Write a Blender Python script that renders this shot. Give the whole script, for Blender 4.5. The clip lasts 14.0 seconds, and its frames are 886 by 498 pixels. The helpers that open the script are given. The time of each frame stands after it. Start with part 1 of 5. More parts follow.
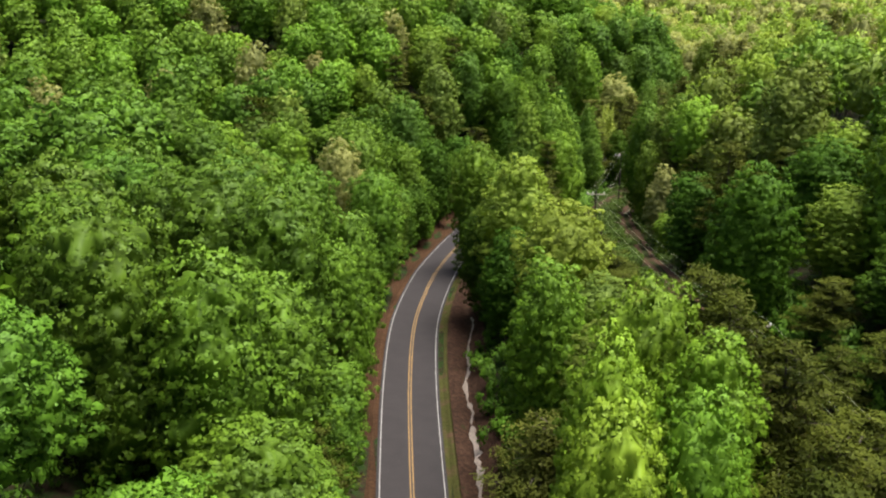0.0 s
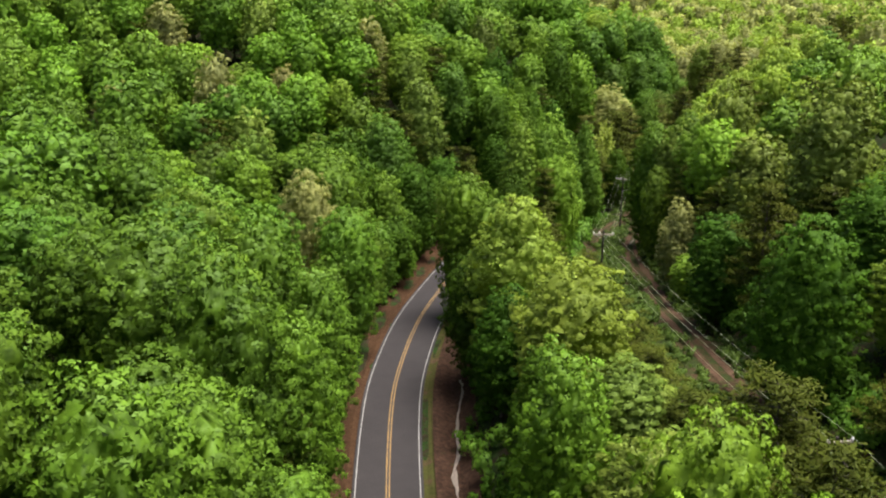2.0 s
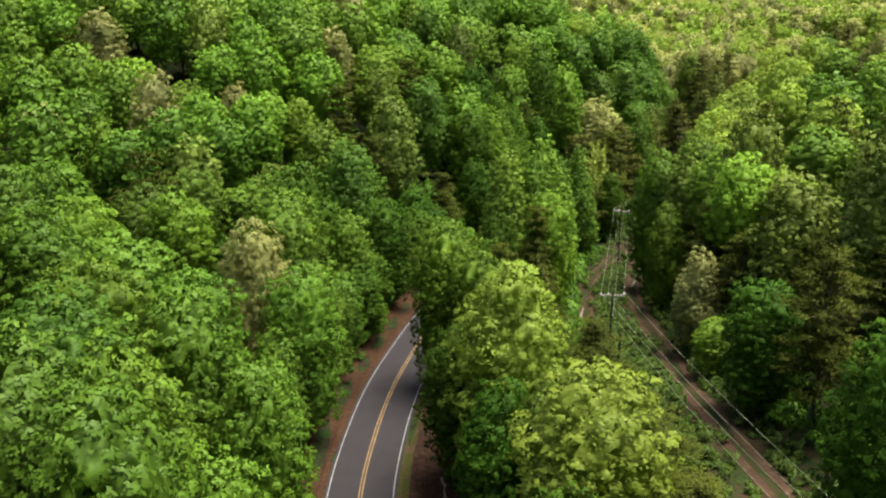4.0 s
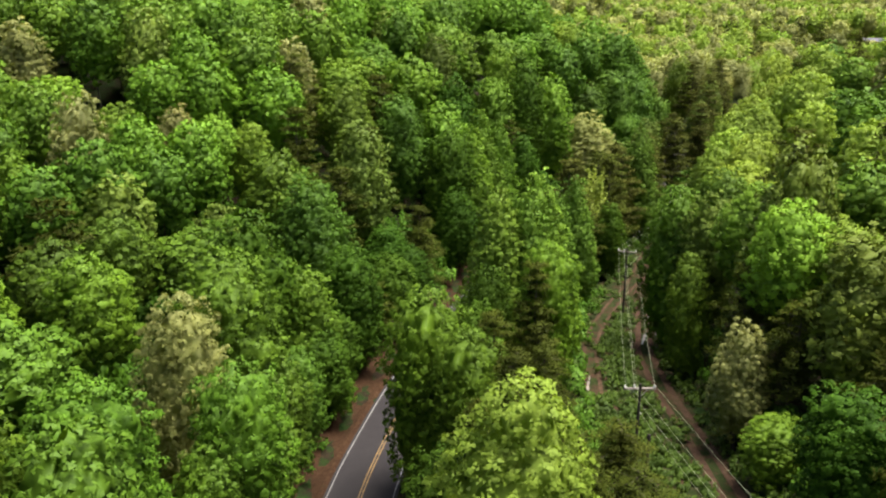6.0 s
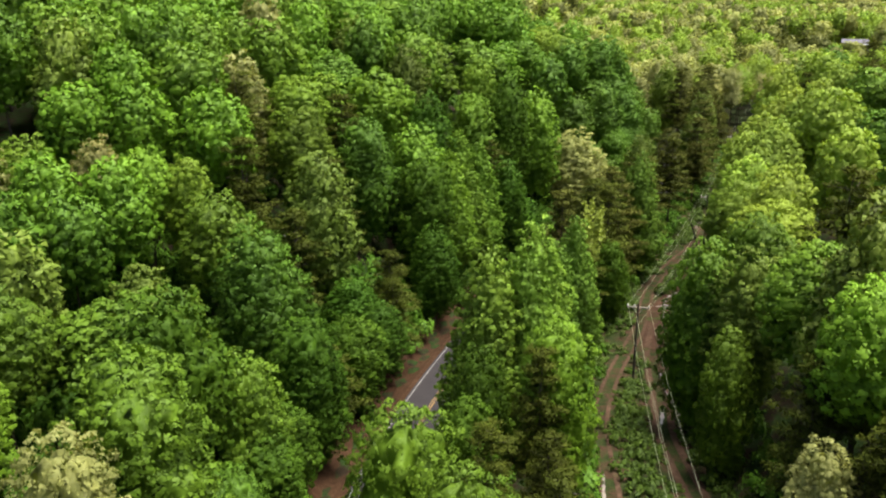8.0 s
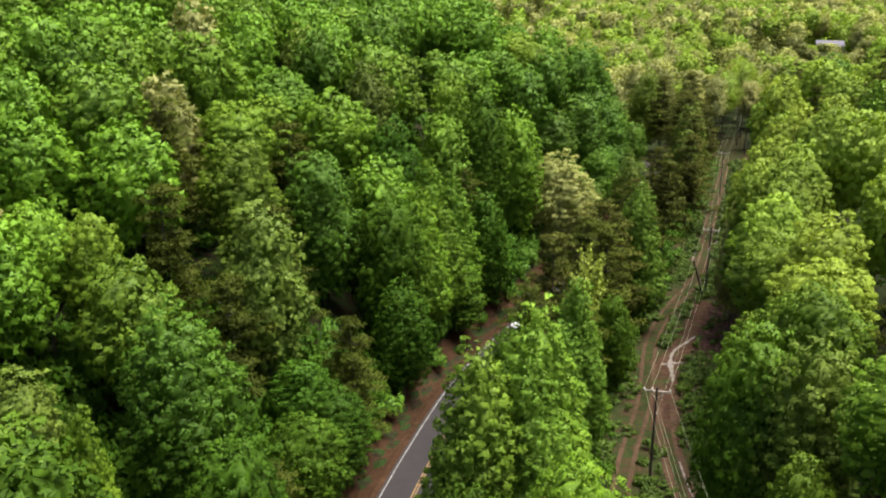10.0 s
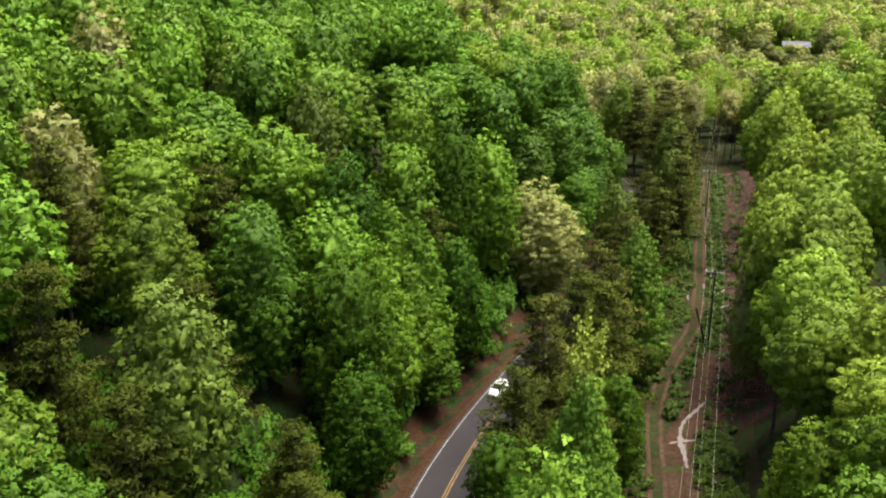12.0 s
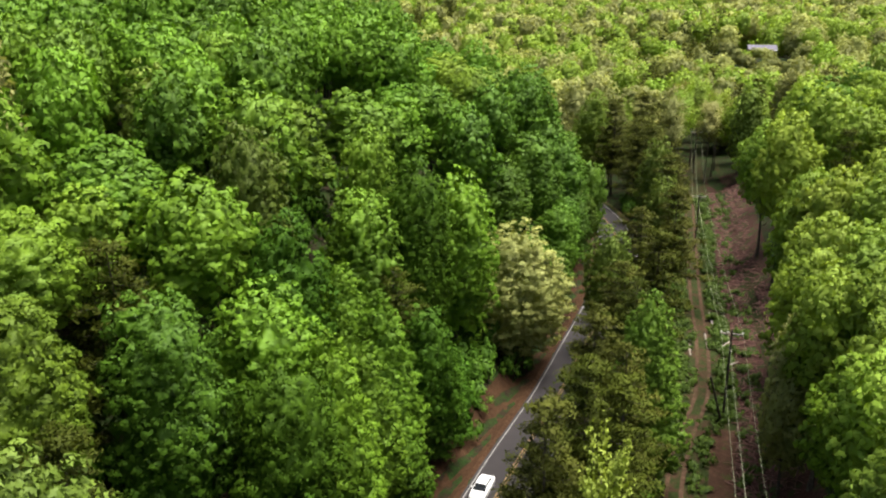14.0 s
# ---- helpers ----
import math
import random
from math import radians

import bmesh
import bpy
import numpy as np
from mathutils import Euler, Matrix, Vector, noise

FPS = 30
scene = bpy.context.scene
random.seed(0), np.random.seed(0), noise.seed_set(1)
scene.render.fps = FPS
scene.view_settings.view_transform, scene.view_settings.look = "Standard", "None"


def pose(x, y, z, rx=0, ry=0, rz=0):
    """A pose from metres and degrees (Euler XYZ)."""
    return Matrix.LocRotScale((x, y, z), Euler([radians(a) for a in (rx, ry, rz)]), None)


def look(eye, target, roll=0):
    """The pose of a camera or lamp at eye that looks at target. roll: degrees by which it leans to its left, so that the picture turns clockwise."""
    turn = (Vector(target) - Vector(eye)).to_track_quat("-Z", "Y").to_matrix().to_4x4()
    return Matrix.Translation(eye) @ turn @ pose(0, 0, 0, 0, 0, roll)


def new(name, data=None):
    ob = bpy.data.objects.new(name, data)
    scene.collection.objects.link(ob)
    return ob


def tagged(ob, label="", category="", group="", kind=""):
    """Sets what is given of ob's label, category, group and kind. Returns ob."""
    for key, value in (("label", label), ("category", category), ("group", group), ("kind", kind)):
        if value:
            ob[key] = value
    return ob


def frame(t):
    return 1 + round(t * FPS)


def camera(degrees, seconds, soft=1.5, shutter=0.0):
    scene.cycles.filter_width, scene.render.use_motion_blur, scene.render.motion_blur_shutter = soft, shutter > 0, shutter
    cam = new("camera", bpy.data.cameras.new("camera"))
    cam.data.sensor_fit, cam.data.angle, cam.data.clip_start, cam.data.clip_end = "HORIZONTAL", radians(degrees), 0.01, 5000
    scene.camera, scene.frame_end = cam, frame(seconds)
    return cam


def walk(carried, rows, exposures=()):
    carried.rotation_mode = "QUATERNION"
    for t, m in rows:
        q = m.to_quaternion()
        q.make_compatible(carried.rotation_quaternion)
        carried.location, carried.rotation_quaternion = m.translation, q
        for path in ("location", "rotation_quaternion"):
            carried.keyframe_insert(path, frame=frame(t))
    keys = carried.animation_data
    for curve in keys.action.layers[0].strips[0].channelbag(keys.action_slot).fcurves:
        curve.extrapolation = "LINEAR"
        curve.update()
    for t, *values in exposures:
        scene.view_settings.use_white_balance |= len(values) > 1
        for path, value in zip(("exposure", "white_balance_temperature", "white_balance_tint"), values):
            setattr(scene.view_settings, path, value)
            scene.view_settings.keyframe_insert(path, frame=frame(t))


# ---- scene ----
import functools

cam = camera(52.4, 14.0, soft=2.1)
METRES, EYE, TILT, LEAN, TURN = 160.0, 50.0, -18.7, 0.0, 0.0
ROWS = [
    (0.0, 0.0, 0.0, 0.0, 0.0, 0.0, 0.0),
    (0.5, -0.0002, 0.0282, 0.0095, -0.16, -0.01, 0.04),
    (1.0, -0.0003, 0.0578, 0.0199, -0.4, -0.0, 0.13),
    (1.5, -0.0005, 0.0888, 0.0304, -0.71, 0.02, 0.21),
    (2.0, -0.0004, 0.1203, 0.0412, -1.08, 0.04, 0.32),
    (2.5, -0.0004, 0.1525, 0.0523, -1.51, 0.05, 0.44),
    (3.0, -0.0001, 0.1854, 0.0636, -1.92, 0.06, 0.56),
    (5.5, 0.0044, 0.3564, 0.1202, -3.95, 0.1, 1.3),
    (6.0, 0.0057, 0.3906, 0.1314, -4.36, 0.08, 1.45),
    (6.5, 0.0073, 0.425, 0.1427, -4.8, 0.06, 1.61),
    (7.0, 0.0092, 0.4595, 0.1549, -5.26, 0.04, 1.79),
    (7.5, 0.0109, 0.4943, 0.1664, -5.76, 0.0, 1.96),
    (8.0, 0.0133, 0.5286, 0.1777, -6.25, -0.04, 2.15),
    (10.5, 0.0296, 0.7026, 0.2373, -9.26, -0.3, 3.18),
    (11.0, 0.0338, 0.7369, 0.249, -9.97, -0.37, 3.42),
    (11.5, 0.0382, 0.7712, 0.2607, -10.68, -0.45, 3.63),
    (12.0, 0.0431, 0.8053, 0.2722, -11.38, -0.51, 3.89),
    (12.5, 0.0483, 0.8392, 0.2836, -12.11, -0.59, 4.12),
    (13.0, 0.0546, 0.8759, 0.2958, -12.9, -0.67, 4.4),
    (13.5, 0.0607, 0.9096, 0.3076, -13.64, -0.76, 4.62),
    (14.0, 0.067, 0.9435, 0.3195, -14.23, -0.72, 4.84),
]
walk(cam, [(t, pose(0, 0, EYE, TILT, LEAN, TURN) @ pose(METRES * x, METRES * y, METRES * z, 90 + pitch, roll, yaw)) for t, x, y, z, yaw, pitch, roll in ROWS])

# ---------------------------------------------------------------- light
SUN_ELEV, SUN_AZ = 74.0, 95.0          # degrees; azimuth clockwise from +y
world = bpy.data.worlds.new("overcast_sky")
scene.world = world
world.use_nodes = True
wn, wl = world.node_tree.nodes, world.node_tree.links
sky = wn.new("ShaderNodeTexSky")
sky.sky_type = "NISHITA"
sky.sun_disc = False
sky.sun_elevation = radians(SUN_ELEV)
sky.sun_rotation = radians(SUN_AZ)
sky.air_density, sky.dust_density = 1.0, 6.0
background = wn["Background"]
background.inputs["Strength"].default_value = 0.029
wl.new(sky.outputs["Color"], background.inputs["Color"])
sun_data = bpy.data.lights.new("sun", "SUN")
sun_data.energy, sun_data.angle, sun_data.color = 1.5, radians(34), (1.0, 0.97, 0.91)
sun = new("sun", sun_data)
sun_way = Vector((math.sin(radians(SUN_AZ)) * math.cos(radians(SUN_ELEV)), math.cos(radians(SUN_AZ)) * math.cos(radians(SUN_ELEV)), math.sin(radians(SUN_ELEV))))
scene.view_settings.exposure = 2.50
sun.matrix_world = look(sun_way * 300, (0, 0, 0))

# ---------------------------------------------------------------- materials
def material(name, rough=0.8, spec=0.3):
    m = bpy.data.materials.new(name)
    m.use_nodes = True
    b = m.node_tree.nodes["Principled BSDF"]
    b.inputs["Roughness"].default_value = rough
    b.inputs["Specular IOR Level"].default_value = spec
    return m, m.node_tree.nodes, m.node_tree.links, b


def ramp(nodes, links, fac, stops):
    r = nodes.new("ShaderNodeValToRGB")
    el = r.color_ramp.elements
    while len(el) < len(stops):
        el.new(0.5)
    for e, (p, c) in zip(el, stops):
        e.position, e.color = p, (*c, 1)
    links.new(fac, r.inputs["Fac"])
    return r.outputs["Color"]


def noise_tex(nodes, links, scale, detail=4.0, rough=0.6, vector=None):
    n = nodes.new("ShaderNodeTexNoise")
    n.inputs["Scale"].default_value, n.inputs["Detail"].default_value, n.inputs["Roughness"].default_value = scale, detail, rough
    if vector is not None:
        links.new(vector, n.inputs["Vector"])
    return n.outputs["Fac"]


def mixed(nodes, links, fac, a, b, mode="MIX"):
    n = nodes.new("ShaderNodeMix")
    n.data_type, n.blend_type = "RGBA", mode
    for value, socket in ((fac, n.inputs[0]), (a, n.inputs[6]), (b, n.inputs[7])):
        if hasattr(value, "links"):
            links.new(value, socket)
        else:
            socket.default_value = value if isinstance(value, float) else (*value, 1)
    return n.outputs[2]


def positions(nodes):
    return nodes.new("ShaderNodeNewGeometry").outputs["Position"]


def leaf_material(name, dark, mid, light, through_it=0.17, spread=0.11, spec=0.25):
    """Leaves: each has its own tint, each tree its own shade, and light shines through them."""
    m, n, l, b = material(name, 0.62, spec)
    geo = n.new("ShaderNodeNewGeometry")
    info = n.new("ShaderNodeObjectInfo")
    clump = noise_tex(n, l, 1.8, 4.0, 0.6, geo.outputs["Position"])
    blend = n.new("ShaderNodeMath")
    blend.operation = "MULTIPLY_ADD"
    blend.inputs[1].default_value = 0.24
    l.new(geo.outputs["Random Per Island"], blend.inputs[0])
    stretch = n.new("ShaderNodeMapRange")
    stretch.inputs["From Min"].default_value, stretch.inputs["From Max"].default_value = 0.28, 0.72
    stretch.inputs["To Min"].default_value, stretch.inputs["To Max"].default_value = 0.12, 0.64
    l.new(clump, stretch.inputs["Value"])
    l.new(stretch.outputs["Result"], blend.inputs[2])
    own = ramp(n, l, blend.outputs[0], [(0.0, dark), (0.5, mid), (1.0, light)])
    hue = n.new("ShaderNodeHueSaturation")
    shift = n.new("ShaderNodeMapRange")
    shift.inputs["To Min"].default_value, shift.inputs["To Max"].default_value = 0.5 - spread * 0.16, 0.5 + spread * 0.05
    l.new(info.outputs["Random"], shift.inputs["Value"])
    value = n.new("ShaderNodeMapRange")
    value.inputs["To Min"].default_value, value.inputs["To Max"].default_value = 1 - spread * 2.2, 1 + spread * 1.8
    jumble = n.new("ShaderNodeMath")
    jumble.operation = "FRACT"
    times = n.new("ShaderNodeMath")
    times.operation = "MULTIPLY"
    times.inputs[1].default_value = 7.31
    l.new(info.outputs["Random"], times.inputs[0])
    l.new(times.outputs[0], jumble.inputs[0])
    l.new(jumble.outputs[0], value.inputs["Value"])
    l.new(shift.outputs["Result"], hue.inputs["Hue"])
    l.new(value.outputs["Result"], hue.inputs["Value"])
    patch = noise_tex(n, l, 0.35, 3.0, 0.6, geo.outputs["Position"])
    tone = ramp(n, l, patch, [(0.3, (0.88, 0.90, 0.9)), (0.7, (1.08, 1.06, 1.0))])
    stand = ramp(n, l, noise_tex(n, l, 0.13, 2.0, 0.5, geo.outputs["Position"]), [(0.32, (0.82, 0.83, 0.8)), (0.68, (1.20, 1.15, 1.1))])
    own = mixed(n, l, 1.0, own, stand, "MULTIPLY")
    l.new(mixed(n, l, 1.0, own, tone, "MULTIPLY"), hue.inputs["Color"])
    l.new(hue.outputs["Color"], b.inputs["Base Color"])
    glow = n.new("ShaderNodeBsdfTranslucent")
    l.new(mixed(n, l, 1.0, hue.outputs["Color"], (1.0, 1.0, 0.55), "MULTIPLY"), glow.inputs["Color"])
    mix = n.new("ShaderNodeMixShader")
    mix.inputs[0].default_value = through_it
    l.new(b.outputs[0], mix.inputs[1])
    l.new(glow.outputs[0], mix.inputs[2])
    l.new(mix.outputs[0], n["Material Output"].inputs["Surface"])
    return m


LEAF = {
    "oak": leaf_material("leaf_oak", (0.057, 0.126, 0.009), (0.087, 0.187, 0.012), (0.124, 0.248, 0.018)),
    # oak green made lighter: light on the upper slope put into the colour
    "deep": leaf_material("leaf_slope_lit", (0.078, 0.170, 0.011), (0.120, 0.252, 0.015), (0.168, 0.330, 0.024)),
    "light": leaf_material("leaf_light", (0.125, 0.232, 0.015), (0.180, 0.318, 0.022), (0.238, 0.392, 0.036)),
    # lime, pale and tan: spring tints, plus blue that paints in distance haze
    "lime": leaf_material("leaf_lime", (0.175, 0.278, 0.030), (0.240, 0.366, 0.044), (0.305, 0.440, 0.066), 0.34),
    "bright": leaf_material("leaf_bright", (0.082, 0.170, 0.010), (0.124, 0.242, 0.014), (0.172, 0.312, 0.022)),
    "olive": leaf_material("leaf_olive", (0.088, 0.145, 0.017), (0.128, 0.195, 0.024), (0.175, 0.255, 0.038)),
    "poplar": leaf_material("leaf_poplar", (0.105, 0.205, 0.018), (0.152, 0.275, 0.025), (0.204, 0.345, 0.038)),
    "pale": leaf_material("leaf_pale", (0.240, 0.278, 0.075), (0.332, 0.372, 0.115), (0.436, 0.466, 0.170), 0.34),
    "pine": leaf_material("leaf_pine", (0.045, 0.061, 0.008), (0.067, 0.088, 0.011), (0.096, 0.120, 0.017), 0.24, 0.06, 0.08),
    "brown": leaf_material("leaf_brown", (0.055, 0.066, 0.011), (0.080, 0.094, 0.016), (0.110, 0.126, 0.024), 0.24, 0.06, 0.08),
    "bud": leaf_material("leaf_bud", (0.190, 0.270, 0.036), (0.250, 0.340, 0.052), (0.310, 0.410, 0.080)),
    # dark-leaved trees; shade of the hollow is put into this colour too
    "dark": leaf_material("leaf_shade_dark", (0.030, 0.076, 0.006), (0.050, 0.120, 0.008), (0.078, 0.172, 0.012), 0.16, 0.10, 0.12),
    "tan": leaf_material("leaf_tan", (0.216, 0.238, 0.070), (0.292, 0.312, 0.104), (0.376, 0.390, 0.150), 0.34),
    "weed": leaf_material("leaf_weed", (0.034, 0.066, 0.007), (0.056, 0.104, 0.010), (0.092, 0.156, 0.016), 0.20, 0.05),
}


def bark_material():
    m, n, l, b = material("bark", 0.9, 0.15)
    p = positions(n)
    l.new(ramp(n, l, noise_tex(n, l, 3.0, 5, 0.65, p), [(0.3, (0.035, 0.028, 0.022)), (0.7, (0.13, 0.11, 0.09))]), b.inputs["Base Color"])
    bump = n.new("ShaderNodeBump")
    bump.inputs["Strength"].default_value = 0.6
    l.new(noise_tex(n, l, 9.0, 4, 0.7, p), bump.inputs["Height"])
    l.new(bump.outputs[0], b.inputs["Normal"])
    return m


BARK = bark_material()


def earth_material(name, stops, fine=1.6, coarse=0.12, patches=None, patch_at=(0.48, 0.6)):
    """Soil, litter or grass: stops colour the fine grain, patches a second growth laid over it in blotches."""
    m, n, l, b = material(name, 0.95, 0.1)
    p = positions(n)
    grain = ramp(n, l, noise_tex(n, l, fine, 8, 0.7, p), stops)
    broad = ramp(n, l, noise_tex(n, l, coarse, 4, 0.6, p), [(0.3, (0.72, 0.72, 0.72)), (0.7, (1.2, 1.2, 1.2))])
    col = mixed(n, l, 1.0, grain, broad, "MULTIPLY")
    if patches:
        where = ramp(n, l, noise_tex(n, l, 0.55, 5, 0.65, p), [(patch_at[0], (0, 0, 0)), (patch_at[1], (1, 1, 1))])
        col = mixed(n, l, where, col, ramp(n, l, noise_tex(n, l, 4.0, 4, 0.6, p), patches))
    l.new(col, b.inputs["Base Color"])
    bump = n.new("ShaderNodeBump")
    bump.inputs["Strength"].default_value, bump.inputs["Distance"].default_value = 0.8, 0.15
    l.new(noise_tex(n, l, fine * 2, 6, 0.7, p), bump.inputs["Height"])
    l.new(bump.outputs[0], b.inputs["Normal"])
    return m


SOIL = earth_material("forest_floor", [(0.3, (0.012, 0.009, 0.006)), (0.55, (0.028, 0.019, 0.011)), (0.75, (0.050, 0.034, 0.020))], patches=[(0.35, (0.009, 0.022, 0.005)), (0.7, (0.030, 0.056, 0.011))], patch_at=(0.42, 0.56))
CLAY = earth_material("red_clay", [(0.3, (0.034, 0.018, 0.012)), (0.55, (0.068, 0.036, 0.022)), (0.75, (0.115, 0.066, 0.043))], patches=[(0.35, (0.022, 0.039, 0.009)), (0.7, (0.055, 0.077, 0.017))], patch_at=(0.56, 0.68))
STRIP = earth_material("weedy_strip", [(0.3, (0.014, 0.022, 0.006)), (0.55, (0.028, 0.040, 0.010)), (0.75, (0.050, 0.054, 0.016))], patches=[(0.35, (0.034, 0.019, 0.011)), (0.7, (0.078, 0.044, 0.026))], patch_at=(0.46, 0.62))
TRACK = earth_material("wheel_track_clay", [(0.3, (0.046, 0.027, 0.016)), (0.55, (0.082, 0.048, 0.030)), (0.75, (0.122, 0.080, 0.054))], coarse=0.3, patches=[(0.35, (0.030, 0.036, 0.010)), (0.7, (0.060, 0.062, 0.018))], patch_at=(0.56, 0.70))
SLASH = earth_material("slash_litter", [(0.3, (0.022, 0.010, 0.008)), (0.55, (0.062, 0.029, 0.023)), (0.75, (0.130, 0.072, 0.056))], fine=2.6, patches=[(0.35, (0.017, 0.033, 0.008)), (0.7, (0.044, 0.077, 0.017))], patch_at=(0.50, 0.62))
VERGE = earth_material("verge_grass", [(0.3, (0.033, 0.033, 0.009)), (0.55, (0.053, 0.055, 0.014)), (0.75, (0.084, 0.075, 0.026))], fine=3.0, patches=[(0.35, (0.058, 0.033, 0.020)), (0.7, (0.097, 0.058, 0.035))], patch_at=(0.5, 0.66))
BANK = earth_material("bank_litter", [(0.3, (0.024, 0.012, 0.006)), (0.55, (0.054, 0.028, 0.014)), (0.75, (0.090, 0.050, 0.028))], fine=2.2, patches=[(0.35, (0.014, 0.016, 0.005)), (0.7, (0.028, 0.030, 0.009))], patch_at=(0.62, 0.76))


def asphalt_material():
    m, n, l, b = material("asphalt", 0.75, 0.35)
    p = positions(n)
    grain = ramp(n, l, noise_tex(n, l, 30.0, 4, 0.7, p), [(0.3, (0.0162, 0.0136, 0.0138)), (0.7, (0.0295, 0.0248, 0.0250))])
    broad = ramp(n, l, noise_tex(n, l, 0.5, 5, 0.65, p), [(0.3, (0.82, 0.8, 0.8)), (0.7, (1.15, 1.13, 1.13))])
    l.new(mixed(n, l, 1.0, grain, broad, "MULTIPLY"), b.inputs["Base Color"])
    return m


def paint_material(name, colour, worn):
    m, n, l, b = material(name, 0.6, 0.3)
    wear = ramp(n, l, noise_tex(n, l, 2.2, 6, 0.7, positions(n)), [(0.42, colour), (0.62, worn)])
    l.new(wear, b.inputs["Base Color"])
    return m


ASPHALT = asphalt_material()
WHITE_LINE = paint_material("white_line_paint", (0.336, 0.328, 0.312), (0.192, 0.176, 0.168))
YELLOW_LINE = paint_material("yellow_line_paint", (0.264, 0.160, 0.056), (0.136, 0.092, 0.048))


def water_material(name, colour, rough):
    m, n, l, b = material(name, rough, 0.5)
    b.inputs["Base Color"].default_value = (*colour, 1)
    bump = n.new("ShaderNodeBump")
    bump.inputs["Strength"].default_value = 0.12
    l.new(noise_tex(n, l, 4.0, 3, 0.5, positions(n)), bump.inputs["Height"])
    l.new(bump.outputs[0], b.inputs["Normal"])
    return m


DITCH = earth_material("ditch_clay", [(0.3, (0.018, 0.010, 0.007)), (0.55, (0.045, 0.024, 0.015)), (0.75, (0.088, 0.050, 0.034))], fine=2.0, coarse=0.5, patches=[(0.35, (0.016, 0.022, 0.006)), (0.7, (0.034, 0.040, 0.011))], patch_at=(0.60, 0.74))
WATER = water_material("muddy_water", (0.25, 0.21, 0.17), 0.16)


def plain(name, colour, rough, metal=0.0, spec=0.4, vary=0.12):
    m, n, l, b = material(name, rough, spec)
    lo, hi = [tuple(c * k for c in colour) for k in (1 - vary, 1 + vary)]
    l.new(ramp(n, l, noise_tex(n, l, 3.0, 5, 0.65, positions(n)), [(0.3, lo), (0.7, hi)]), b.inputs["Base Color"])
    b.inputs["Metallic"].default_value = metal
    return m


STREAM = plain("pale_stony_stream", (0.19, 0.155, 0.13), 0.4, vary=0.45)
POLE_WOOD = plain("creosoted_pole_wood", (0.035, 0.028, 0.023), 0.85, vary=0.4)
ARM_WOOD = plain("weathered_crossarm_wood", (0.38, 0.33, 0.29), 0.85, vary=0.25)
CERAMIC = plain("white_porcelain", (0.7, 0.69, 0.66), 0.25, spec=0.5, vary=0.05)
ALUMINIUM = plain("weathered_aluminium_wire", (0.40, 0.42, 0.27), 0.6, 0.2)
CAR_WHITE = plain("white_car_paint", (0.78, 0.78, 0.77), 0.25, spec=0.5, vary=0.03)
CAR_GLASS = plain("dark_car_glass", (0.015, 0.017, 0.02), 0.06, spec=0.6)
RUBBER = plain("black_rubber", (0.02, 0.02, 0.02), 0.8)
STEEL = plain("wheel_steel", (0.45, 0.45, 0.46), 0.35, 0.8)
LAMP_GLASS = plain("lamp_glass", (0.75, 0.74, 0.70), 0.12, spec=0.6)
LAMP_RED = plain("red_lamp_glass", (0.45, 0.02, 0.015), 0.15, spec=0.6)
ROOF_GREY = plain("grey_shingles", (0.15, 0.14, 0.17), 0.85)
SIDING = plain("brown_siding", (0.26, 0.22, 0.19), 0.8)
WHITE_METAL = plain("white_metal_sheet", (0.6, 0.6, 0.6), 0.4)
DEAD_WOOD = plain("bleached_dead_wood", (0.33, 0.28, 0.25), 0.9, vary=0.3)

# ---------------------------------------------------------------- plan of the valley
def glide(points, step=1.0):
    """A smooth curve through plan points (Catmull-Rom), sampled about every step metres."""
    p = np.array(points, float)
    p = np.vstack([2 * p[0] - p[1], p, 2 * p[-1] - p[-2]])
    out = []
    for i in range(1, len(p) - 2):
        n = max(2, int(np.linalg.norm(p[i + 1] - p[i]) / step))
        s = np.linspace(0, 1, n, endpoint=False)[:, None]
        a, b, c, d = p[i - 1:i + 3]
        out.append(0.5 * (2 * b + (c - a) * s + (2 * a - 5 * b + 4 * c - d) * s ** 2 + (3 * b - 3 * c + d - a) * s ** 3))
    return np.vstack([*out, p[-2][None]])


ROAD = glide([(2, -60), (0, 0), (-1.6, 40), (-2.7, 70), (-3.6, 88), (-4.2, 102), (-4.4, 115), (-4.1, 125), (-2.9, 135.5), (-1.3, 145), (0.8, 154.3),
              (5.1, 169.8), (9.7, 183.4), (14.4, 195.4), (20.6, 209.5), (26.1, 220.6), (33.2, 232.3), (41.7, 244.4), (53, 259.2), (62.3, 272.5), (75, 291), (86, 309),
              (93, 325), (97, 343), (97.5, 365), (95, 395), (92, 430)])
CORRIDOR = glide([(40, -60), (36, 20), (31.5, 70), (29, 99), (28, 122), (30, 140), (31.5, 155), (33.5, 168), (36.5, 180), (42.5, 197), (50, 213), (58, 229), (67, 243),
                  (76, 257), (86, 275), (98, 298), (111, 321), (127, 350), (150, 395)])


def tabled(ys, zs):
    return lambda y: np.interp(y, ys, zs)


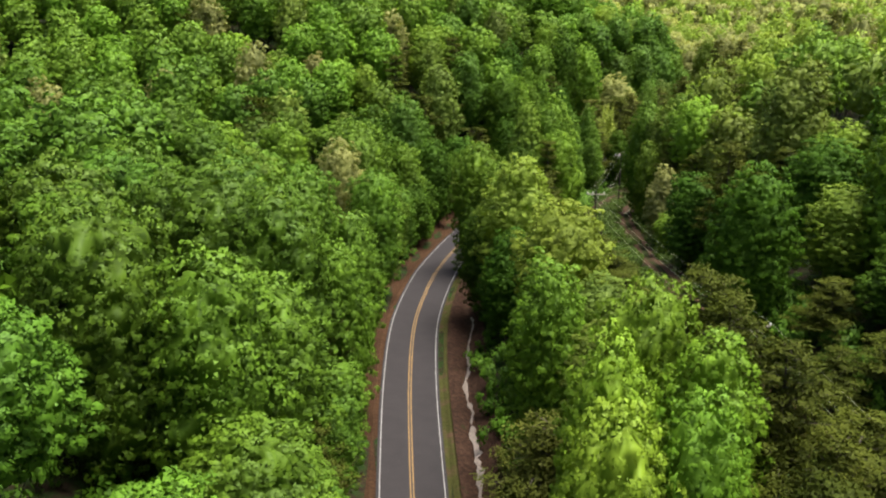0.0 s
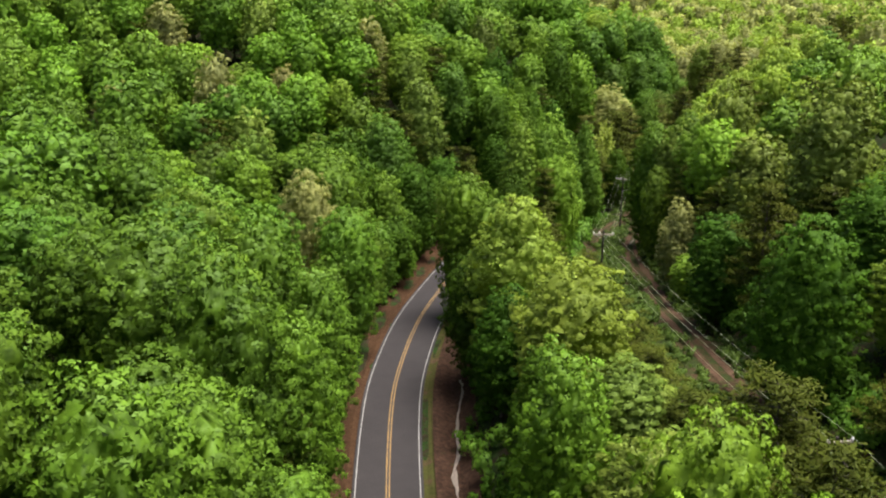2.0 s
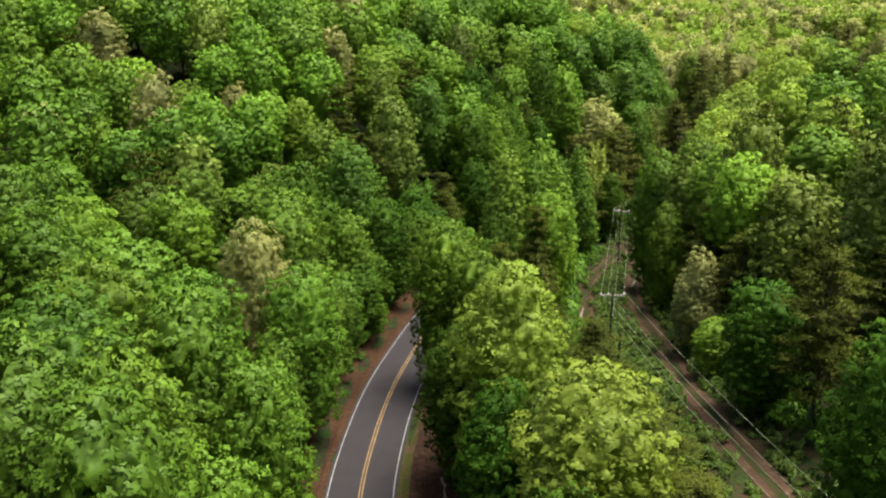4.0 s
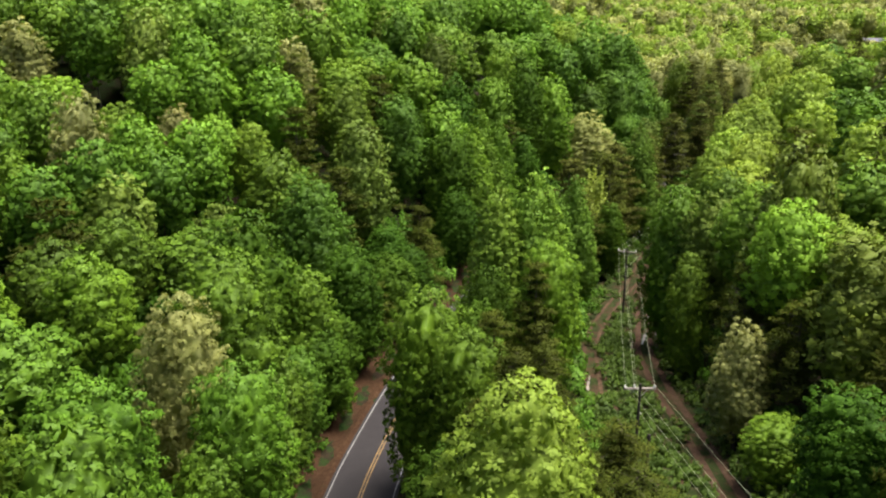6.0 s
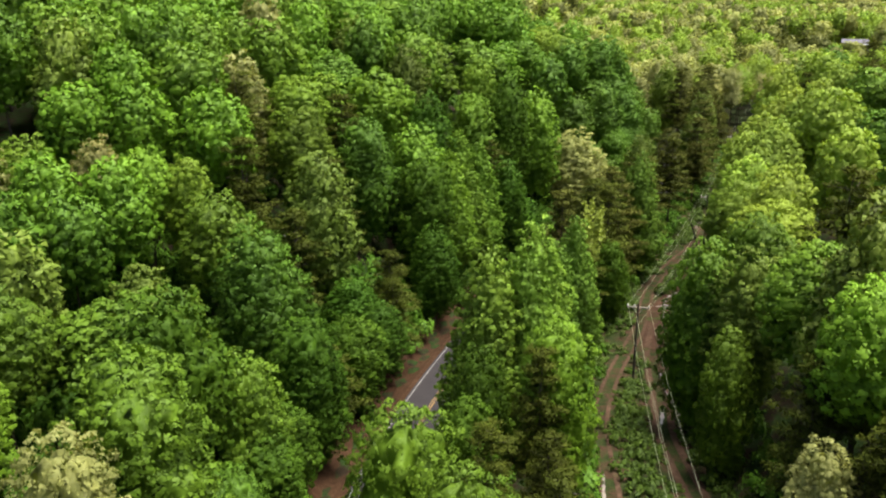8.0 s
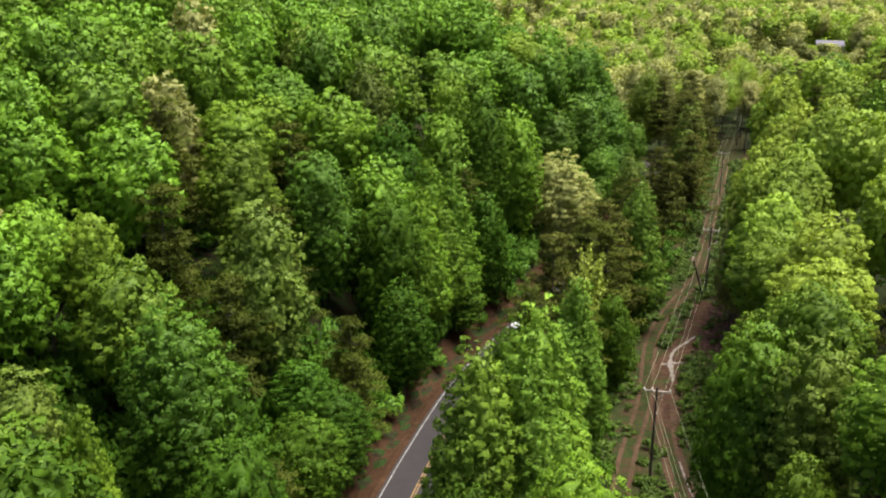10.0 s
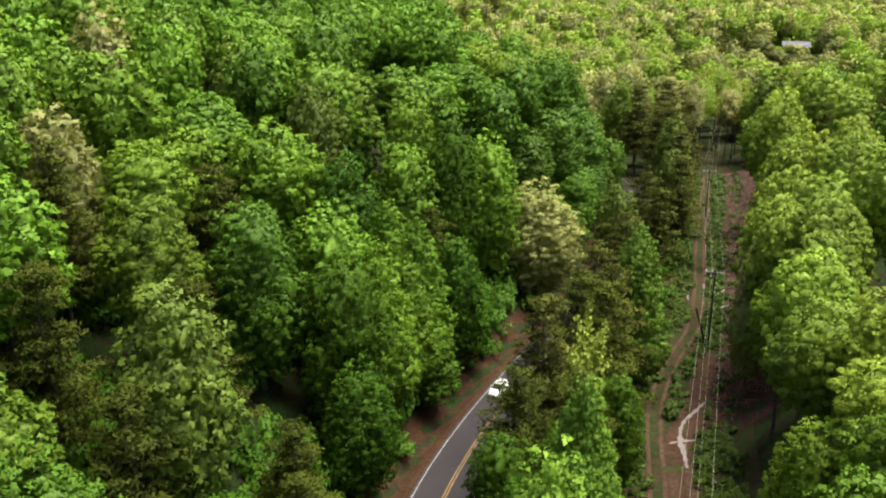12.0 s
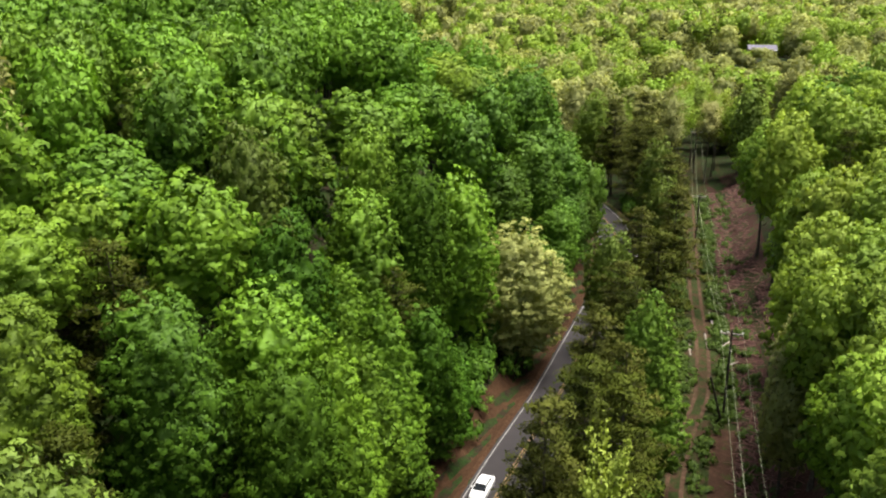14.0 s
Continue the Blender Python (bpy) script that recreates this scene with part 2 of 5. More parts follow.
road_x = lambda y: np.interp(y, ROAD[:, 1], ROAD[:, 0])
corridor_x = lambda y: np.interp(y, CORRIDOR[:, 1], CORRIDOR[:, 0])
road_z = tabled([-60, 145, 190, 240, 300, 420], [-3.5, -3.5, -5.2, -7.6, -9.0, -9.5])
corridor_z = tabled([-60, 95, 122, 137, 150, 165, 178, 200, 222, 260, 320, 420], [9, 8, 6.0, 2.8, 0.4, -1.0, -2.4, -5, -7.3, -8.0, -9.5, -10])
left_rise = tabled([-60, 30, 70, 105, 140, 160, 185, 205, 225, 260, 300, 360, 420, 520], [22, 24, 25, 17, 9, 8, 10, 19, 30, 35, 35, 34, 25, 6])
right_rise = tabled([-60, 60, 120, 180, 230, 285, 330, 390], [10, 12, 15, 17, 22, 25, 14, 3])
road_cos = tabled([-60, 100, 130, 170, 210, 260, 300, 340, 420], [1, 1, 0.99, 0.95, 0.9, 0.8, 0.85, 0.97, 1.0])


def smooth(e0, e1, v):
    s = np.clip((v - e0) / (e1 - e0), 0, 1)
    return s * s * (3 - 2 * s)


def rolling(x, y):
    return 1.2 * np.sin(x / 23 + 1.3) * np.cos(y / 31) + 0.9 * np.sin((x + y) / 17) * np.sin((x - 1.7 * y) / 29 + 0.5)


def ground(x, y):
    """Height of the ground, for numbers or arrays."""
    x, y = np.asarray(x, float), np.asarray(y, float)
    c = road_cos(y)
    u = (x - road_x(y)) * c
    v = (x - corridor_x(y)) * c
    zr, zc = road_z(y), corridor_z(y)
    gap = np.maximum((corridor_x(y) - road_x(y)) * c - 13, 6)
    floor = zr + (zc - zr) * smooth(0, 1, (u - 6) / gap)
    left = left_rise(y) * (1 - np.exp(-np.maximum(-u - 6.5, 0) / 31))
    right = right_rise(y) * (1 - np.exp(-np.maximum(v - 6, 0) / 20))
    wild = smooth(7, 30, -u) + smooth(9, 30, v)
    near = floor + left + right + wild * rolling(x, y)
    ditch = -0.8 * np.exp(-((u - 7.6) / 1.3) ** 2) * (y < 170) - 0.35 * np.exp(-((u + 5.6) / 0.9) ** 2)
    bed = -0.25 * (np.abs(u) < 4.3)
    far = -13 + 4.5 * np.sin(x / 130 + 0.6) * np.sin(y / 110 + 1.0) + 1.8 * rolling(x / 1.6, y / 1.6) + 0.018 * np.maximum(y - 650, 0)
    far = far + 9 * np.exp(-((x - 278) ** 2 + (y - 553) ** 2) / 2000)
    far = far + 60 * smooth(950, 1900, np.hypot(x, y))
    f = smooth(340, 480, y)
    return (near + ditch + bed) * (1 - f) + far * f


def along(curve, offset):
    """The curve moved sideways (right: plus)."""
    d = np.gradient(curve, axis=0)
    d /= np.linalg.norm(d, axis=1)[:, None]
    return curve + np.stack([d[:, 1], -d[:, 0]], 1) * np.asarray(offset, float).reshape(-1, 1)


# ---------------------------------------------------------------- mesh helpers
def mesh_of(name, verts, faces, *mats):
    me = bpy.data.meshes.new(name)
    me.from_pydata([tuple(v) for v in verts], [], [tuple(f) for f in faces])
    for m in mats:
        me.materials.append(m)
    me.update()
    return me


def leaf_mesh(name, v, f, nrm, mat):
    """A mesh of triangles with given normals, so that leaves take the light of the billow that they cover."""
    v, f = np.asarray(v, np.float32), np.asarray(f, np.int32)
    me = bpy.data.meshes.new(name)
    me.vertices.add(len(v))
    me.vertices.foreach_set("co", v.ravel())
    me.loops.add(f.size)
    me.loops.foreach_set("vertex_index", f.ravel())
    me.polygons.add(len(f))
    me.polygons.foreach_set("loop_start", np.arange(0, f.size, 3, dtype=np.int32))
    me.materials.append(mat)
    me.update(calc_edges=True)
    me.polygons.foreach_set("use_smooth", np.ones(len(f), bool))
    me.attributes.new("custom_normal", "FLOAT_VECTOR", "POINT").data.foreach_set("vector", np.asarray(nrm, np.float32).ravel())
    return me


def part(name, mesh, parent, label="", at=None):
    ob = new(name, mesh)
    ob.parent = parent
    if at is not None:
        ob.matrix_basis = at
    return tagged(ob, label)


def strip(curve, offsets, height, thick=0.0):
    """A ribbon along a plan curve; offsets: its lines across; height(x, y, k): its z at line k. thick adds skirts."""
    lines = [along(curve, o) for o in offsets]
    n, k = len(curve), len(offsets)
    verts, faces = [], []
    for i in range(n):
        for j in range(k):
            x, y = lines[j][i]
            verts.append((x, y, float(height(x, y, i))))
    for i in range(n - 1):
        for j in range(k - 1):
            a = i * k + j
            faces.append((a, a + 1, a + k + 1, a + k))
    if thick:
        base = len(verts)
        for i in range(n):
            for j in (0, k - 1):
                x, y, z = verts[i * k + j]
                verts.append((x, y, z - thick))
        for i in range(n - 1):
            a, b = i * k, base + 2 * i
            faces.append((a, a + k, b + 2, b))
            a += k - 1
            faces.append((a, b + 1, b + 3, a + k))
    return verts, faces


def tube(path, radii, sides=6):
    """A tapered tube along 3D points, closed at its end."""
    path = np.array(path, float)
    verts, faces = [], []
    t = np.gradient(path, axis=0)
    for i, (p, r) in enumerate(zip(path, radii)):
        d = t[i] / np.linalg.norm(t[i])
        side = np.cross(d, (0.31, 0.95, 0.05) if abs(d[2]) > 0.8 else (0, 0, 1))
        side /= np.linalg.norm(side)
        up = np.cross(d, side)
        for s in range(sides):
            a = 2 * math.pi * s / sides
            verts.append(p + r * (math.cos(a) * side + math.sin(a) * up))
    for i in range(len(path) - 1):
        for s in range(sides):
            a, b = i * sides + s, i * sides + (s + 1) % sides
            faces.append((a, b, b + sides, a + sides))
    faces.append(tuple(range((len(path) - 1) * sides, len(path) * sides)))
    return verts, faces


def joined(pieces):
    verts, faces = [], []
    for v, f in pieces:
        k = len(verts)
        verts.extend(v)
        faces.extend([tuple(i + k for i in g) for g in f])
    return verts, faces


def box(x0, x1, y0, y1, z0, z1, bevel=0.0):
    bm = bmesh.new()
    bmesh.ops.create_cube(bm, size=1)
    bmesh.ops.transform(bm, matrix=Matrix.Translation(((x0 + x1) / 2, (y0 + y1) / 2, (z0 + z1) / 2)) @ Matrix.Diagonal((x1 - x0, y1 - y0, z1 - z0, 1)), verts=bm.verts)
    if bevel:
        bmesh.ops.bevel(bm, geom=bm.edges[:], offset=bevel, segments=2, affect="EDGES")
    v = [tuple(q.co) for q in bm.verts]
    bm.verts.index_update()
    f = [tuple(q.index for q in g.verts) for g in bm.faces]
    bm.free()
    return v, f


# ---------------------------------------------------------------- the ground, the road and the cleared strip
def lines_of(*stretches):
    out = [stretches[0][0]]
    for a, b, step in stretches:
        out.extend(np.arange(a + step, b + step * 0.5, step))
    return np.array(out)


gx = lines_of((-3000, -600, 300), (-600, -150, 25), (-150, -50, 5), (-50, 130, 2), (130, 150, 5), (150, 300, 7.5), (300, 900, 30), (900, 3000, 300))
gy = lines_of((-2000, -200, 300), (-200, 20, 10), (20, 360, 2), (360, 700, 10), (700, 1300, 30), (1300, 4000, 300))
GX, GY = np.meshgrid(gx, gy)
GZ = ground(GX, GY)
cols, rows_n = len(gx), len(gy)
idx = np.arange(cols * rows_n).reshape(rows_n, cols)
quads = np.stack([idx[:-1, :-1], idx[:-1, 1:], idx[1:, 1:], idx[1:, :-1]], -1).reshape(-1, 4)
ground_mesh = mesh_of("ground", np.stack([GX, GY, GZ], -1).reshape(-1, 3).tolist(), quads.tolist(), SOIL)
ground_mesh.polygons.foreach_set("use_smooth", np.ones(len(ground_mesh.polygons), bool))
tagged(new("ground", ground_mesh), "brown leaf litter and low green growth on the forest floor", "ground", kind="structure")

road_piece = ROAD[(ROAD[:, 1] > -40)]
crown_z = lambda x, y, i: road_z(y) + 0.02
road_ob = tagged(new("road", mesh_of("road", *strip(road_piece, [-3.75, -1.8, 0, 1.8, 3.75], crown_z, 0.3), ASPHALT)), "worn grey asphalt two-lane country road", "road", kind="structure")
for name, offsets, mat, label in (("edge_line", (-3.44, -3.335), WHITE_LINE, "white painted edge line"), ("edge_line", (3.335, 3.44), WHITE_LINE, "white painted edge line"),
                                  ("centre_line", (-0.23, -0.08), YELLOW_LINE, "yellow painted centre line"), ("centre_line", (0.08, 0.23), YELLOW_LINE, "yellow painted centre line")):
    part(name, mesh_of(name, *strip(road_piece, offsets, lambda x, y, i: road_z(y) + 0.032), mat), road_ob, label)


def lay(curve, offsets, lift):
    return strip(curve, offsets, lambda x, y, i: ground(x, y) + lift)


tagged(new("verge", mesh_of("verge", *lay(road_piece, [3.7, 4.2, 4.7, 5.2], 0.10), VERGE)), "narrow strip of short yellowish grass beside the asphalt", "verge", kind="structure")
tagged(new("bank", mesh_of("bank", *lay(road_piece, [-8.4, -7.6, -6.8, -6.0, -5.2, -4.4, -3.7], 0.06), BANK)), "reddish brown bank of dead leaves beside the road", "verge", kind="structure")
tagged(new("ditch_bank", mesh_of("ditch_bank", *lay(road_piece[(road_piece[:, 1] < 175)], [5.0, 5.6, 6.3, 7.0, 7.7, 8.4, 9.2, 10.2], 0.42), DITCH)), "eroded red clay bank of the roadside ditch", "verge", kind="structure")
brook = road_piece[(road_piece[:, 1] > 20) & (road_piece[:, 1] < 127)]
wobble = 0.22 * np.sin(brook[:, 1] / 4.7) + 0.20 * np.sin(brook[:, 1] / 1.9 + 1) + np.random.default_rng(2).normal(size=len(brook)) * 0.10
half = (0.10 + 0.30 * np.random.default_rng(3).uniform(size=len(brook)) ** 1.5) * np.interp(brook[:, 1], (84, 100, 126), (1.25, 1.0, 0.6))
brook_lines = [along(brook, np.interp(brook[:, 1], (88, 98, 106, 114), (7.4, 7.0, 7.5, 8.3)) + wobble + k * half) for k in (-1, 1)]
bv, bf = [], []
for i in range(len(brook)):
    for k in (0, 1):
        x, y = brook_lines[k][i]
        bv.append((x, y, float(ground(x, y)) + 0.47))
for i in range(len(brook) - 1):
    bf.append((2 * i, 2 * i + 1, 2 * i + 3, 2 * i + 2))
tagged(new("brook", mesh_of("brook", bv, bf, STREAM)), "narrow pale stream running in the roadside ditch", "stream", kind="structure")

# the cleared strip: clay, wheel tracks, slash and puddles
tagged(new("cleared_strip", mesh_of("cleared_strip", *lay(CORRIDOR[CORRIDOR[:, 1] > 20], [-8, -6, -4, -2, 0, 2, 4, 6, 8], 0.05), STRIP)), "cleared strip of red clay and weeds under the power line", "ground", kind="structure")
TWO_TRACK = glide([(34, 60), (32, 92), (31, 110), (31.1, 126), (33, 140), (34.3, 150), (34.9, 160), (36.8, 173.5), (39.3, 182), (44.3, 199), (48.8, 210.5), (51.6, 217)])
FAR_TRACK = glide([(26.5, 160), (30.8, 179), (37.6, 195), (46, 211), (53, 227), (57.8, 236), (65.2, 246.4), (72.6, 255.5), (82, 271.5), (91, 289), (106.5, 317.5), (126, 353)])
GULLY = glide([(45.5, 203), (48.5, 210), (51.5, 217.5), (55, 224), (60, 230), (66, 239), (70, 246)])
tagged(new("gully", mesh_of("gully", *lay(GULLY, [-1.7, -0.9, 0, 0.9, 1.7], 0.09), CLAY)), "washed-out gully of bare red clay", "ground", kind="structure")
for curve in (TWO_TRACK, FAR_TRACK):
    track = tagged(new("dirt_track", None), "two bare wheel ruts of reddish clay through the weeds", "track", kind="structure")
    for a, b in ((-1.3, -0.45), (0.45, 1.3)) if curve is TWO_TRACK else ((-1.05, -0.55), (0.55, 1.05)):
        part("wheel_rut", mesh_of("wheel_rut", *lay(curve, [a, (a + b) / 2, b], 0.11), TRACK), track)
slash_line = CORRIDOR[(CORRIDOR[:, 1] > 226) & (CORRIDOR[:, 1] < 372)]
tagged(new("slash_bank", mesh_of("slash_bank", *lay(slash_line, [2.5, 4, 5.5, 7, 8.5, 10, 11], 0.12), SLASH)), "bank of purple-brown cut branches and litter beside the strip", "ground", kind="structure")


def puddle(points, widths):
    c = glide(points, 0.5)
    w = np.interp(np.linspace(0, 1, len(c)), np.linspace(0, 1, len(widths)), widths) * 0.55 * (0.75 + 0.35 * np.sin(np.arange(len(c)) * 1.9))
    l, r = along(c, -w), along(c, w)
    verts, faces = [], []
    for i in range(len(c)):
        z = float(ground(*c[i])) + 0.16
        verts += [(*l[i], z), (*r[i], z)]
    for i in range(len(c) - 1):
        faces.append((2 * i, 2 * i + 1, 2 * i + 3, 2 * i + 2))
    return tagged(new("puddle", mesh_of("puddle", verts, faces, WATER)), "pale muddy rainwater lying in the clay", "puddle", kind="structure")


puddle([(37.4, 177), (38.4, 179.4), (39.4, 182)], (0.2, 0.55, 0.25))
puddle([(39.6, 174), (40.6, 180), (41.6, 187), (43.4, 194)], (0.15, 0.3, 0.15, 0.25))
puddle([(52.4, 217), (53.6, 220), (54.6, 223), (56, 226)], (0.3, 0.6, 0.9, 0.3))
puddle([(53.2, 223.2), (54.7, 223.4), (56.6, 223.2)], (0.3, 0.6, 0.3))
puddle([(56, 226), (57.6, 228), (59.8, 229.8), (62.4, 232)], (0.5, 0.45, 0.55, 0.25))
puddle([(53.5, 208), (53.9, 214), (54.8, 219)], (0.12, 0.22, 0.18))
puddle([(77.5, 267), (79.0, 270), (80.8, 273)], (0.2, 0.45, 0.2))
puddle([(81, 268), (82.5, 271), (84.0, 274)], (0.15, 0.35, 0.2))
puddle([(25.4, 158), (26.2, 162), (27.4, 166)], (0.2, 0.4, 0.2))

# ---------------------------------------------------------------- trees
BASE_R, BASE_H = 5.0, 22.0


def unit(v):
    return v / np.maximum(np.linalg.norm(v, axis=-1, keepdims=True), 1e-9)


def leaves(rng, centres, normals, soft, long_side, wide):
    """One three-cornered leaf spray for each centre, facing about along its normal; soft: the normals that light it."""
    n = len(centres)
    t = unit(np.cross(normals, unit(rng.normal(size=(n, 3)))))
    b = np.cross(normals, t)
    s = rng.uniform(0.6, 1.4, (n, 1))
    q = rng.uniform(0.3, 0.7, (n, 1))
    v = np.stack([centres + t * long_side * 0.6 * s, centres - t * long_side * 0.4 * s + b * wide * q * s, centres - t * long_side * 0.35 * s - b * wide * (1 - q) * s], 1)
    return v.reshape(-1, 3), np.arange(3 * n).reshape(-1, 3), np.repeat(soft, 3, axis=0)


ICO = {}


def ico(level):
    if level not in ICO:
        bm = bmesh.new()
        bmesh.ops.create_icosphere(bm, subdivisions=level, radius=1)
        bm.verts.index_update()
        ICO[level] = np.array([tuple(v.co) for v in bm.verts]), np.array([[v.index for v in f.verts] for f in bm.faces])
        bm.free()
    return ICO[level]


def crown_arrays(rng, blobs, count, size, flat=0.9, inner=0.50, jitter=0.38):
    """A bush: blobs are rows x, y, z, radius. Leaf sprays cover each blob; a small dense heart keeps it from being hollow."""
    blobs = np.asarray(blobs)
    area = blobs[:, 3] ** 2
    pick = rng.choice(len(blobs), count, p=area / area.sum())
    d = unit(rng.normal(size=(count, 3)) + (0, 0, 0.55))
    shell = rng.uniform(0.76, 1.13, (count, 1)) + 0.10 * np.sin(7 * d[:, :1] + 5 * d[:, 1:2] + pick[:, None])
    squash = np.array((1, 1, flat))
    c = blobs[pick, :3] + d * squash * blobs[pick, 3:4] * shell
    whole = unit((c - (0, 0, blobs[:, 2].mean() - 0.5)) * (1, 1, 0.75))
    soft = unit(0.46 * d + 0.80 * whole + 0.08 * rng.normal(size=(count, 3)) + (0, 0, 0.08))
    lv, lf, ln = leaves(rng, c, unit(d + jitter * rng.normal(size=(count, 3)) + (0, 0, 0.25)), soft, size, size)
    iv, jf = ico(1)
    vs, fs, ns = [lv], [lf], [ln]
    for k, (x, y, z, r) in enumerate(blobs):
        wob = 1 + 0.12 * rng.normal(size=(len(iv), 1))
        vs.append(iv * wob * squash * r * inner + (x, y, z))
        fs.append(jf + 3 * count + k * len(iv))
        ns.append(unit(iv + (0, 0, 0.3)))
    return np.vstack(vs), np.vstack(fs), np.vstack(ns)


def dome_profile(h):
    """Half-width of a broad crown at the share h of its height."""
    return math.sqrt(max(0.0, 1 - ((h - 0.42) / (0.58 if h > 0.42 else 0.52)) ** 2))


def tall_profile(h):
    return math.sqrt(max(0.0, 1 - abs((h - 0.36) / (0.64 if h > 0.36 else 0.42)) ** 1.8)) * (1.0 - 0.18 * h)


def cone_profile(h):
    """A full egg shape that comes to a point, like a young tulip poplar."""
    return min(1.0, h / 0.16) ** 0.6 * max(0.0, 1 - h ** 1.35) ** 0.85


def full_crown(rng, profile, bottom, count, size, billow=1.6, tuft=0.62, swell=0.75, fuzz=0.22, depth=0.30, grid=(30, 20)):
    """A crown whose skin bulges in billows and, on them, tufts, all covered with leaf sprays over a dense inside.
    bottom: the share of the height at which it begins; billow, tuft: their half-widths; swell: how far billows stand out;
    fuzz: how unevenly the tufts stand; depth: how deep under the skin the dense inside lies."""
    tall, z0 = (1 - bottom) * BASE_H, bottom * BASE_H
    reach = BASE_R - swell * 1.0
    hs = np.linspace(0, 1, 81)
    ws = np.array([profile(h) for h in hs]) * reach
    slopes = np.gradient(ws, hs * tall)
    area = np.cumsum((ws + 0.15) * np.hypot(1, np.clip(slopes, -4, 4)) * np.interp(hs, (0, 0.35, 1), (0.35, 1, 1)))
    p1, p2, p3 = rng.uniform(0, 6.28, 3)

    def skin(a, h):
        lop = 1 + 0.10 * np.sin(2 * a + p1 + 2 * h) + 0.07 * np.sin(3 * a + p2 - 3 * h) + 0.05 * np.sin(5 * a + p3)
        w, k = np.interp(h, hs, ws) * lop, np.clip(np.interp(h, hs, slopes), -6, 6)
        return np.stack([w * np.cos(a), w * np.sin(a), z0 + h * (tall - swell * 0.9)], -1), unit(np.stack([np.cos(a), np.sin(a), -k], -1))

    def strewn(n):
        return skin(rng.uniform(0, 6.2832, n), np.interp(rng.uniform(0, area[-1], n), area, hs))

    def spread_seeds(width):
        """Seeds on the skin that keep apart from one another, with the skin's normals."""
        p, nrm = strewn(int(5.4 * BASE_R * tall / width ** 2))
        kept, free = [], np.ones(len(p), bool)
        for k in range(len(p)):
            if free[k]:
                kept.append(k)
                free &= ((p - p[k]) ** 2).sum(1) > (width * 1.02) ** 2
        return p[kept], nrm[kept]

    levels = []
    for width, high, bend in ((billow * 1.75, swell, 0.50), (billow * 0.74, swell * 0.66, 0.75)):
        seeds, _ = spread_seeds(width)
        levels.append((seeds, rng.uniform(0.85, 1.2, len(seeds)) * width, high, bend, rng.uniform(-0.35, 0.25, len(seeds))))

    def bulged(p, nrm):
        out, lobed = np.zeros(len(p)), np.zeros_like(p)
        for seeds, width, high, bend, lift in levels:
            far = ((p ** 2).sum(1)[:, None] + (seeds ** 2).sum(1) - 2 * p @ seeds.T) / width ** 2
            near = far.argmin(1)
            d2 = np.maximum(far[np.arange(len(p)), near], 0)
            out += high * np.maximum(-0.5, 1 + lift[near] - d2 / 0.95)
            lobed += bend * np.minimum(1.4, 1 / np.sqrt(d2 + 1e-6))[:, None] * (p - seeds[near]) / width[near][:, None]
        rise = np.maximum(nrm[:, 2:], 0) * (0, 0, 1) * 0.35
        return p + unit(nrm + rise + lobed * 0.12) * out[:, None], unit(nrm + lobed)

    # tufts stand on the billows; leaf sprays round each
    tp, tn = spread_seeds(tuft)
    tc, tl = bulged(tp, tn)
    tr = tuft * rng.uniform(0.62, 1.0, len(tc))
    tc = tc + tl * rng.normal(size=(len(tc), 1)) * fuzz
    pick = rng.choice(len(tc), count, p=tr ** 2 / (tr ** 2).sum())
    d = unit(rng.normal(size=(count, 3)) * 0.8 + tl[pick] * 0.7 + (0, 0, 0.30))
    p = tc[pick] + d * (1.1, 1.1, 0.72) * (tr[pick] * rng.uniform(0.55, 1.15, count))[:, None]
    # a looser layer between and under the tufts
    low = np.arange(count) % 10 < 3
    up, un = strewn(int(low.sum()))
    uc, ul = bulged(up, un)
    p[low], d[low] = uc - un * rng.uniform(0.0, 0.55, (len(uc), 1)), ul
    facing = unit(0.8 * d + 0.45 * rng.normal(size=(count, 3)) + (0, 0, 0.40))
    soft = unit(0.36 * tn[pick] + 0.42 * tl[pick] + 0.46 * d + 0.12 * facing + (0, 0, 0.05))
    lv, lf, ln = leaves(rng, p, facing, soft, size * 1.15, size)
    na, nh = grid
    A, H = np.meshgrid(np.linspace(0, 6.2832, na, endpoint=False), np.linspace(0.02, 0.985, nh))
    c, cn = skin(A.ravel() + rng.normal(size=A.size) * 0.04, H.ravel())
    c, cl = bulged(c, cn)
    c -= cn * depth + cl * rng.uniform(0, 0.35, (len(c), 1)) + np.maximum(cn[:, 2:], 0) * (0, 0, 0.8)
    idx = np.arange(na * nh).reshape(nh, na)
    q = np.stack([idx[:-1], np.roll(idx, -1, 1)[:-1], np.roll(idx, -1, 1)[1:], idx[1:]], -1).reshape(-1, 4)
    cf = np.vstack([q[:, (0, 1, 2)], q[:, (0, 2, 3)]]) + 3 * count
    v = np.vstack([lv, c])
    v[:, :2] *= BASE_R / np.percentile(np.hypot(lv[:, 0], lv[:, 1]), 97)
    v[:, 2] *= BASE_H / np.percentile(lv[:, 2], 99.8)
    return v, np.vstack([lf, cf]), np.vstack([ln, unit(cl + 0.4 * rng.normal(size=cl.shape))])


